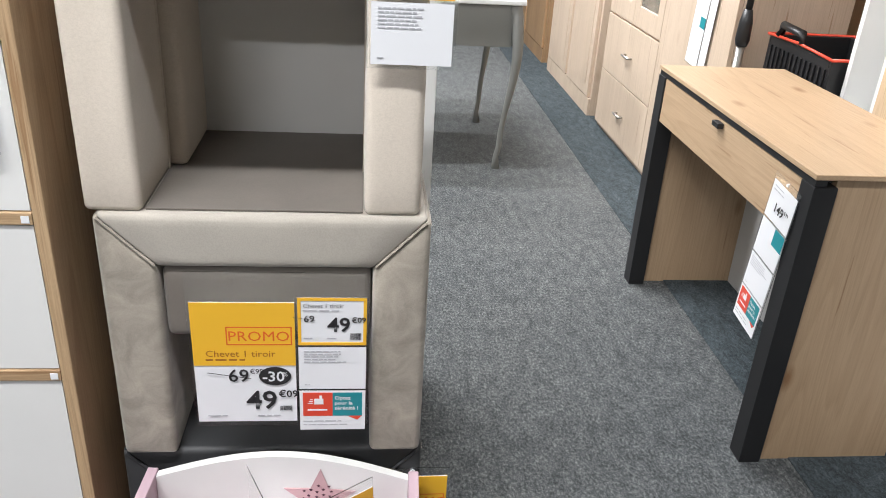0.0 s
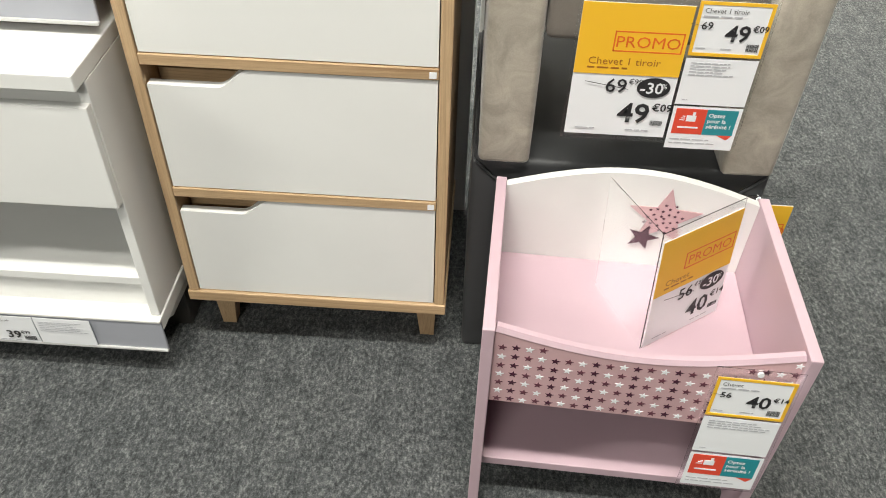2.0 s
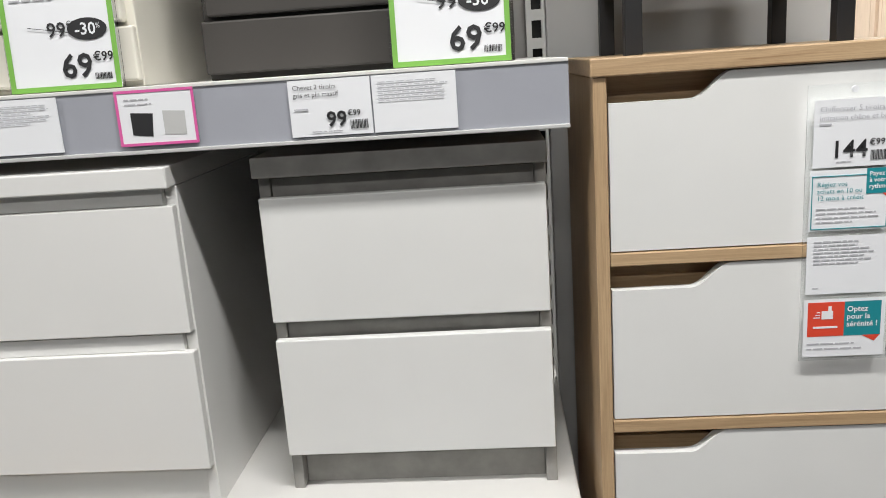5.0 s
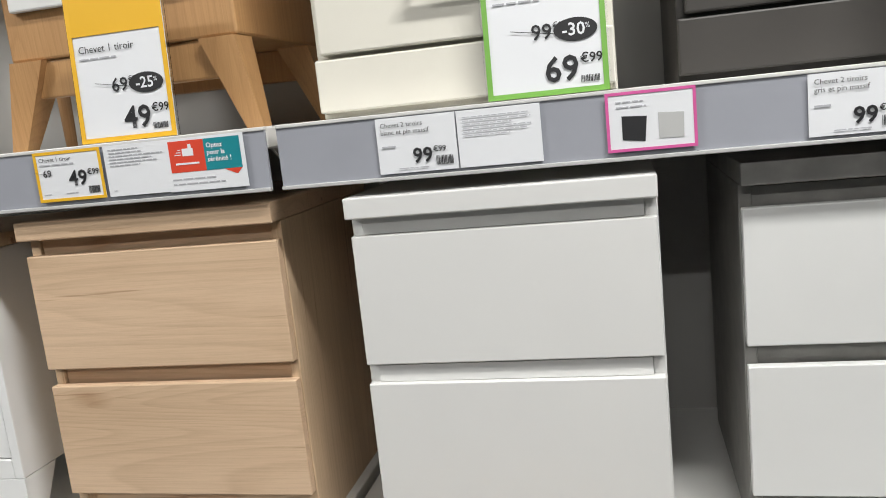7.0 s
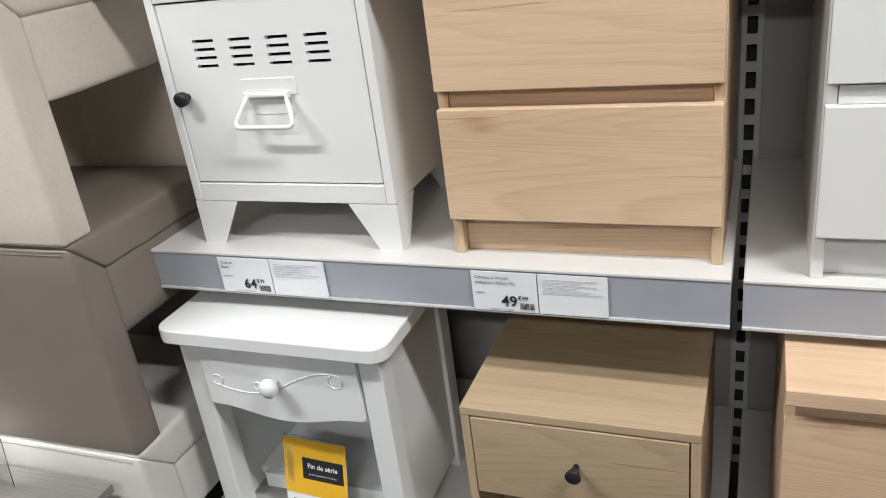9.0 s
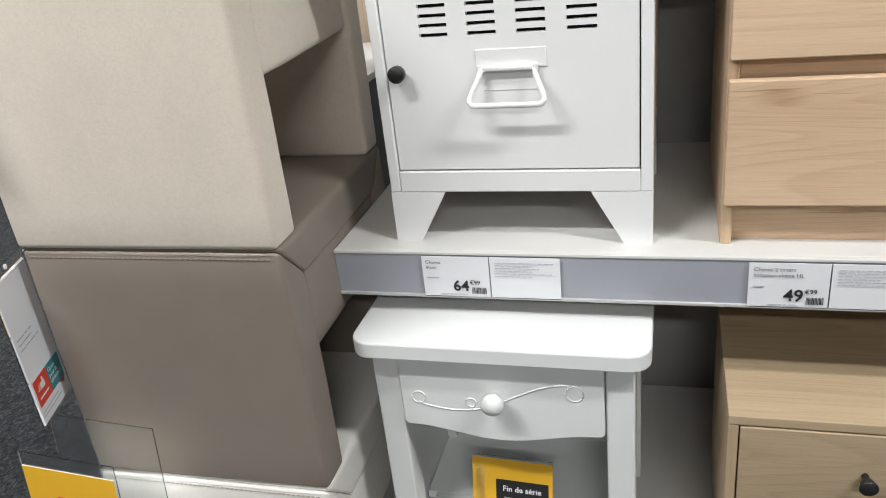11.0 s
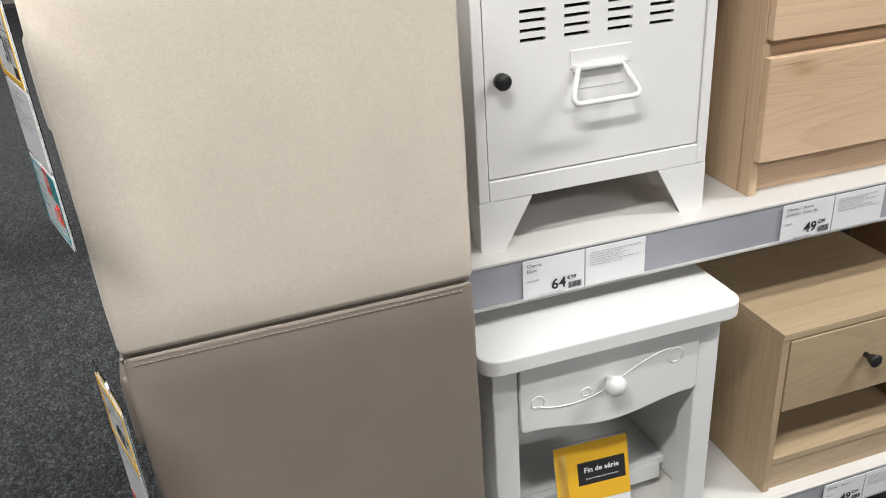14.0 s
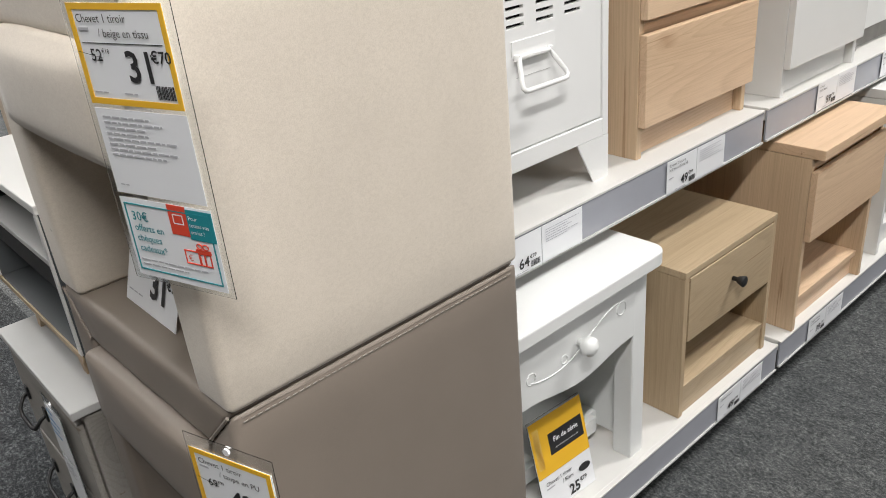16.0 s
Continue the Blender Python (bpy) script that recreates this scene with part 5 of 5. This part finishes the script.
# ---- before the stack: grey wooden table with a folded sign ----
def grey_table():
    c = thing("bedside_table", "low bedside table with grey wood-print top", "bedside table", pose(-2.47, 1.2, 0))
    part("top", box(-0.2, 0.19, -0.0, 0.21, 0.335, 0.353, 0.002), M_GREYWOOD, c)
    for x0, x1 in ((-0.19, -0.172), (0.162, 0.18)):
        part("side_panel", box(x0, x1, 0.01, 0.2, 0, 0.3345, 0.001), M_GREYWOOD, c)
    part("low_shelf", box(-0.1715, 0.1615, 0.01, 0.2, 0.08, 0.096, 0.001), M_GREYWOOD, c)
    part("back", box(-0.1715, 0.1615, 0.19, 0.198, 0.097, 0.334, 0), M_GREYWOOD, c)


grey_table()
sign = thing("offer_sign", "yellow and white offer card in clear stand on grey table", "sign", pose(-2.672, 1.3, 0.354, -6, 0, -4), "standing offer signs")
part("card", box(0, 0.175, -0.0002, 0.0008, 0.0, 0.152, 0), M_PAPER, sign)
promo_card(sign, 0, -0.098, 0.175, 0.25, "Chevet", "69", "€99", "-30%", "49", "€99")
part("stand", box(-0.003, 0.178, 0.0012, 0.0026, 0, 0.175, 0), M_ACRYLIC, sign, "clear acrylic sheet")
part("stand_wing", box(-0.003, 0.2, 0.07, 0.0714, 0, 0.2, 0), M_ACRYLIC, sign, "clear acrylic rear sheet")


# ---- behind the stack ----
def grey_chest():
    c = thing("chest_of_drawers", "whitewashed drawer chest with black bail handles on carpet", "chest of drawers", pose(-2.69, 1.92, 0))
    w = 0.365
    part("body", box(0.012, 0.4, 0, w, 0.03, 0.588, 0.002), M_GREYWASH, c)
    part("top", box(-0.006, 0.41, -0.004, w + 0.004, 0.5885, 0.603, 0.002), M_PALEGREY, c, "pale whitewashed top")
    for z, h in ((0.05, 0.165), (0.222, 0.165), (0.394, 0.176)):
        dr = part("drawer", box(0, 0.0115, 0.012, w - 0.012, z, z + h, 0.003), M_GREYWASH, c)
        zh = z + 0.095
        for y in (w - 0.15, w - 0.05):
            part("handle_plate", box(-0.004, -0.0004, y - 0.008, y + 0.008, zh - 0.012, zh + 0.014, 0.001), M_BLACK, dr)
        part("handle", tube([(-0.002, w - 0.15, zh), (-0.012, w - 0.15, zh - 0.006), (-0.024, w - 0.143, zh - 0.022), (-0.026, w - 0.125, zh - 0.028), (-0.026, w - 0.075, zh - 0.028), (-0.024, w - 0.057, zh - 0.022), (-0.012, w - 0.05, zh - 0.006), (-0.002, w - 0.05, zh)], 0.0038, 8), M_BLACK, dr, "black bail handle", True)
    for x in (0.02, 0.36):
        for y in (0.01, w - 0.04):
            part("foot", box(x, x + 0.03, y, y + 0.03, 0, 0.0295, 0.001), M_PALEGREY, c)


grey_chest()
tag = hanger(pose(-2.7, 2.06, 0.36, 0, 0, -90), 0, 0.075, 0, 0.2, "white and blue price tag hanging on whitewashed chest")
description(tag, 0, 0.0, 0.075, 0.095, 5, 12)
patch(tag, 0, 0.075, 0.1, 0.2, M_PAPER, y=-0.0002, name="price_card")
text_bars(tag, 0.006, 0.068, 0.19, 4, 0.014, M_BLUE, seed=14)


def open_table():
    c = thing("bedside_table", "white-edged slate grey bedside table with short wooden legs", "bedside table", pose(-2.648, 1.935, 0.603))
    w = 0.425
    for x in (0.012, 0.32):
        for y, lean in ((0.09, -0.02), (w - 0.15, 0.02)):
            rings = [[(x, y + p, z), (x + 0.016, y + p, z), (x + 0.016, y + p + k, z), (x, y + p + k, z)] for p, k, z in ((lean, 0.016, 0), (-0.004, 0.03, 0.0595))]
            part("leg", loft(rings), M_PALE_Z, c, "tapered pale wood leg")
    part("floor_board", box(0.001, 0.36, 0, w, 0.06, 0.07, 0.001), M_SLATE, c)
    part("front_edging", box(-0.003, 0.0005, 0, w, 0.0595, 0.0705, 0.001), M_PALE_Z, c, "pale wood edging")
    part("back", box(0.35, 0.358, 0.012, w - 0.012, 0.0705, 0.3, 0.001), M_SLATE, c)
    for y0 in (0.0, w - 0.012):
        part("side", box(0.001, 0.349, y0, y0 + 0.012, 0.0705, 0.3, 0.001), M_SLATE, c)
        part("side_edging", box(-0.003, 0.0005, y0, y0 + 0.012, 0.071, 0.3, 0.001), M_WHITE, c, "white front edge")
    part("middle_shelf", box(0.004, 0.349, 0.0125, w - 0.0125, 0.205, 0.215, 0.001), M_PALEGREY, c)
    part("drawer", box(0.012, 0.34, 0.016, w - 0.016, 0.15, 0.19, 0.002), M_BLACK, c, "black shallow drawer")
    part("top", box(-0.003, 0.36, 0, w, 0.3005, 0.315, 0.002), M_WHITE, c)


open_table()


def castor_cabinet():
    c = thing("cabinet", "oak cabinet on grey castors standing on carpet", "cabinet", pose(-2.87, 3.7, 0))
    part("body", box(0.2, 0.35, 0, 0.45, 0.085, 0.62, 0.002), M_OAK_Z, c)
    part("door", box(0.204, 0.346, -0.016, -0.0005, 0.09, 0.615, 0.002), M_OAK_Z, c)
    part("side_shelf", box(0.07, 0.1995, 0, 0.45, 0.2, 0.62, 0.012), M_CREAM, c, "cream painted side")
    for x in (0.235, 0.315):
        for y in (0.05, 0.4):
            part("castor", turned([(-0.012, 0.02), (-0.01, 0.034), (0.01, 0.034), (0.012, 0.02)], (x, y, 0.035), "y", 18), M_METAL_GREY, c, "grey castor", True)
            part("castor_fork", box(x - 0.014, x + 0.014, y - 0.018, y + 0.018, 0.04, 0.0845, 0.002), M_BLACK, c)


castor_cabinet()


def backside_cabinet():
    c = thing("tall_cabinet", "oak cabinet side standing on a dark plinth", "cabinet", pose(-2.46, 2.42, 0))
    part("plinth", box(0.01, 0.195, 0.01, 0.39, 0, 0.57, 0.002), M_CHARCOAL, c)
    part("body", box(0, 0.204, 0, 0.4, 0.5705, 1.9, 0.002), M_BLOND_Z, c)


backside_cabinet()


# ---- furniture row across the aisle ----
def desk():
    c = thing("desk", "knotty oak desk with black frame and one drawer", "desk", pose(1.585, 2.11, 0))
    L, D = 0.97, 0.41
    part("top", box(0.0, D, 0, L, 0.738, 0.75, 0.0015), M_DESK_Y, c)
    part("front_rail", box(0.004, 0.03, 0.003, L - 0.003, 0.722, 0.7375, 0.001), M_BLACK, c)
    for y0, y1 in ((0.0, 0.055), (L - 0.055, L)):
        part("front_leg", box(0.002, 0.055, y0, y1, 0, 0.7215, 0.0015), M_BLACK, c, "black square leg")
    for y0, y1 in ((0.012, 0.03), (L - 0.03, L - 0.012)):
        part("side_panel", box(0.0555, D - 0.02, y0, y1, 0, 0.7375, 0.001), M_DESK_Z, c)
    dr = part("drawer", box(0.006, 0.022, 0.057, L - 0.057, 0.585, 0.7195, 0.0015), M_DESK_Y, c)
    part("pull", box(-0.012, 0.0055, L / 2 - 0.02, L / 2 + 0.02, 0.7, 0.714, 0.002), M_BLACK, dr, "black tab pull")
    part("drawer_box", box(0.0225, D - 0.04, 0.06, L - 0.06, 0.6, 0.7, 0), M_PALEGREY, dr)
    part("back_panel", box(D - 0.04, D - 0.022, 0.031, L - 0.031, 0.0, 0.585, 0.001), M_PALEGREY, c, "pale grey modesty panel")


desk()
tag = hanger(pose(1.582, 2.295, 0.32, 0, 6, -90), 0, 0.11, 0, 0.37, "column of price cards hanging on oak desk")
patch(tag, 0, 0.11, 0.28, 0.37, M_PAPER, y=-0.0002, name="price_card")
price(tag, "149", "€99", 0.075, 0.305, 0.03)
text_bars(tag, 0.01, 0.08, 0.36, 2, 0.009)
patch(tag, 0, 0.11, 0.185, 0.275, M_PAPER, y=-0.0002, name="leaflet")
patch(tag, 0.065, 0.11, 0.235, 0.275, M_TEAL, name="teal_panel")
description(tag, 0, 0.092, 0.11, 0.088, 5, 41)
thumb_ad(tag, 0, 0.11, 0, 0.088)


def sideboard():
    c = thing("glazed_sideboard", "pale oak sideboard with glazed doors and steel handles", "sideboard", pose(1.96, 3.42, 0))
    W, D, H = 1.5, 0.42, 1.5
    part("body", box(0.018, D, 0, W, 0.0, 0.62, 0.002), M_BLOND_Z, c)
    part("top", box(0.0, D, 0, W, H, H + 0.02, 0.002), M_BLOND_Y, c)
    for y0, y1 in ((0, 0.02), (0.68, 0.7), (W - 0.02, W)):
        part("side_panel", box(0.018, D, y0, y1, 0.6205, H - 0.0005, 0.001), M_BLOND_Z, c)
    part("back", box(D - 0.01, D - 0.002, 0.021, W - 0.021, 0.6205, H - 0.0005, 0), M_BLOND_Z, c)
    for z0, z1 in ((0.03, 0.32), (0.325, 0.615)):
        dr = part("drawer", box(0, 0.0175, 0.705, W - 0.004, z0, z1, 0.002), M_BLOND_Z, c)
        for y in (1.08,):
            part("handle", tube([(0, y - 0.045, (z0 + z1) / 2), (-0.022, y - 0.045, (z0 + z1) / 2), (-0.022, y + 0.045, (z0 + z1) / 2), (0, y + 0.045, (z0 + z1) / 2)], 0.006, 8), M_STEEL, dr, "steel bar handle", True)
    part("plain_door", box(0, 0.0175, 0.004, 0.7, 0.03, 1.49, 0.002), M_BLOND_Z, c)
    for y0 in (0.705, 1.1):
        y1 = y0 + 0.39
        bm = bmesh.new()
        for b in ((y0, y0 + 0.07, 0.625, 1.49), (y1 - 0.07, y1, 0.625, 1.49), (y0 + 0.07, y1 - 0.07, 0.625, 0.72), (y0 + 0.07, y1 - 0.07, 1.4, 1.49)):
            box(0, 0.0175, *b, 0.0015, bm=bm)
        door = part("glazed_door", bm, M_BLOND_Z, c)
        part("pane", box(0.006, 0.01, y0 + 0.0705, y1 - 0.0705, 0.7205, 1.3995, 0), M_GLASS, door, "clear glass pane")
    return c


sideboard()
for dy, w in ((0.0, 0.12), (-0.13, 0.06)):
    tag = hanger(pose(1.95, 3.78 + dy, 0.62, 0, 4, -90), 0, w, 0, 0.34, "white and teal price cards hanging on sideboard")
    patch(tag, 0, w, 0, 0.34, M_PAPER, y=-0.0002, name="card_strip")
    text_bars(tag, w * 0.1, w * 0.9, 0.33, 3, 0.012, seed=2)
    if w > 0.1:
        price(tag, "119", "€99", 0.085, 0.25, 0.035)
        patch(tag, 0.07, w, 0.15, 0.19, M_TEAL, name="teal_panel")


def panel_cabinet(y0, y1, depth, h, mat, label, grooves=True):
    c = thing("cabinet", label, "cabinet", pose(1.95, y0, 0), "cabinets across the aisle")
    w = y1 - y0
    part("body", box(0.02, depth, 0, w, 0, h, 0.002), mat, c)
    part("base_rail", box(0.004, 0.0195, 0.0, w, 0.0, 0.1, 0.002), mat, c)
    for k in range(2):
        a, b = 0.03 + k * w / 2, (k + 1) * w / 2 - 0.02
        door = part("door", box(0, 0.0195, a, b, 0.105, h - 0.02, 0.002), mat, c)
        if grooves:
            part("raised_panel", box(-0.0035, -0.0005, a + 0.06, b - 0.06, 0.17, h - 0.1, 0.0012), mat, door)


panel_cabinet(5.07, 6.2, 0.45, 1.7, M_BLOND_Z, "light oak panelled cabinet along the aisle")
panel_cabinet(6.4, 7.8, 0.45, 1.2, M_BROWN, "brown wood cabinet along the aisle", False)
panel_cabinet(8.0, 9.6, 0.45, 1.7, M_BLOND_Z, "pale oak cabinet far along the aisle")


def low_unit():
    c = thing("low_cabinet", "white low cabinet standing behind the desk", "cabinet", pose(2.02, 1.7, 0))
    part("body", box(0.02, 0.5, 0, 1.6, 0, 0.6, 0.002), M_WHITE, c)
    for k in range(3):
        part("door", box(0, 0.0195, 0.006 + k * 0.53, 0.526 + k * 0.53, 0.02, 0.585, 0.002), M_WHITE, c)
    part("top", box(-0.005, 0.51, -0.005, 1.605, 0.6005, 0.62, 0.002), M_WHITE, c)


low_unit()


def crate():
    c = thing("tool_crate", "black plastic crate with red rim on white cabinet", "crate", pose(2.06, 2.94, 0.62))
    bm = bmesh.new()
    for b in ((0, 0.3, 0, 0.012, 0, 0.19), (0, 0.3, 0.398, 0.41, 0, 0.19), (0, 0.012, 0.0125, 0.3975, 0, 0.19), (0.288, 0.3, 0.0125, 0.3975, 0, 0.19), (0.0125, 0.2875, 0.0125, 0.3975, 0, 0.01)):
        box(*b, 0.002, bm=bm)
    body = part("body", bm, M_BLACK, c)
    for k in range(13):
        part("rib", box(-0.006, -0.0005, 0.02 + k * 0.0295, 0.03 + k * 0.0295, 0.01, 0.16, 0.001), M_BLACK, body)
    rim = [(-0.004, -0.004, 0.192), (-0.004, 0.2, 0.2), (-0.004, 0.414, 0.192), (0.304, 0.414, 0.192), (0.304, -0.004, 0.192), (-0.004, -0.004, 0.192)]
    part("rim", tube(rim, 0.005, 8), M_RED, c, "red plastic rim", True)
    part("grip", tube([(0.0, 0.19, 0.2), (0.0, 0.2, 0.23), (0.0, 0.33, 0.235), (0.0, 0.345, 0.2)], 0.014, 8), M_BLACK, c, "black grip", True)


crate()


def pole():
    c = thing("trolley_pole", "grey metal pole with black joint leaning beside sideboard", "pole", pose(1.915, 3.29, 0))
    part("tube", tube([(0, 0, 0), (0.01, -0.02, 0.78)], 0.014, 12), M_STEEL, c, "", True)
    part("joint", turned([(0.78, 0.018), (0.8, 0.024), (0.86, 0.022), (0.9, 0.014)], (0.01, -0.02, 0), "z", 14), M_BLACK, c, "black plastic joint", True)
    part("upper_tube", tube([(0.01, -0.02, 0.9), (0.01, -0.04, 1.3)], 0.011, 10), M_BLACK, c, "", True)


pole()


def niche_cabinet():
    c = thing("niche_cabinet", "white open niche cabinet with oak door on low unit", "cabinet", pose(2.1, 2.14, 0.62))
    part("side_panel", box(0, 0.3, 0.76, 0.78, 0, 0.8, 0.001), M_WHITE, c)
    part("side_panel", box(0, 0.3, 0.6, 0.62, 0, 0.8, 0.001), M_WHITE, c)
    part("niche_floor", box(0.0, 0.3, 0.6205, 0.7595, 0.03, 0.05, 0.001), M_WHITE, c)
    part("back", box(0.28, 0.29, 0.6205, 0.7595, 0.0505, 0.8, 0), M_WHITE, c)
    part("oak_door", box(-0.005, 0.3, 0.0, 0.5995, 0, 0.8, 0.002), M_OAK_Z, c, "honey oak door")


niche_cabinet()
tagged(part("brown_screen", box(2.72, 2.75, 1.6, 4.9, 0, 1.9, 0.002), M_BROWN, None), "brown wood-print partition behind the furniture row", "partition")


def console():
    c = thing("console_table", "grey-green painted table with slender cabriole legs", "table", pose(0.93, 4.12, 0))
    W, D = 0.4, 0.82
    part("top", box(-W - 0.02, W + 0.02, -0.02, D + 0.02, 0.75, 0.772, 0.005), M_WHITE, c)
    for b in ((-W + 0.03, W - 0.03, 0.006, 0.026), (-W + 0.03, W - 0.03, D - 0.026, D - 0.006), (-W + 0.006, -W + 0.026, 0.03, D - 0.03), (W - 0.026, W - 0.006, 0.03, D - 0.03)):
        part("apron", box(b[0], b[1], b[2], b[3], 0.57, 0.7495, 0.002), M_GREYPAINT, c)
    for sx in (-1, 1):
        for y in (0.02, D - 0.02):
            rings = []
            for k in range(15):
                u = k / 14
                z = 0.7495 * (1 - u)
                o = 0.03 * math.sin(u * math.pi * 1.7) * (1 - 0.3 * u) - (0.012 if u > 0.9 else 0)
                w = 0.03 - 0.017 * min(1, u * 1.5) + (0.008 if u > 0.93 else 0)
                cx, cy = sx * (W - 0.02 + o * 0.8), y + (-o if y < 0.1 else o) * 0.8
                rings.append([(cx + w * math.cos(g), cy + w * math.sin(g), z) for g in [j * math.tau / 10 for j in range(10)]])
            part("leg", loft(rings), M_GREYPAINT, c, "", True)


console()


# ---- distant display beyond the stack ----
def parcel_table():
    c = thing("display_table", "white low display table far behind the stack", "table", pose(-5.0, 3.9, 0))
    part("top", box(0, 1.2, 0, 0.6, 0.83, 0.86, 0.003), M_WHITE, c)
    for x in (0.03, 1.12):
        for y in (0.03, 0.52):
            part("leg", box(x, x + 0.05, y, y + 0.05, 0, 0.8295, 0.002), M_METAL_GREY, c)


parcel_table()
M_VIOLET = plain("violet_wrap", (0.2, 0.1, 0.3), 0.35, vary=0.3, scale=30.0)
for k, (mat, shade) in enumerate(((M_VIOLET, "violet"), (M_PAPER, "white"), (M_VIOLET, "violet"), (M_RED, "red"), (M_PAPER, "white"))):
    p = thing("parcel", f"{shade} wrapped bedding parcel on white display table", "parcel", pose(-4.94 + 0.225 * k, 3.98, 0.86), "parcels on the display table")
    part("wrap", cushion_box(0, 0.2, 0, 0.4, 0, 0.3 + 0.05 * (k % 3), 0.012, cuts=3), mat, p, smooth=True)
    part("band", box(-0.003, 0.203, -0.008, 0.408, 0.07, 0.11, 0.001), M_PAPER if mat is M_VIOLET else M_VIOLET, p, "printed paper band")
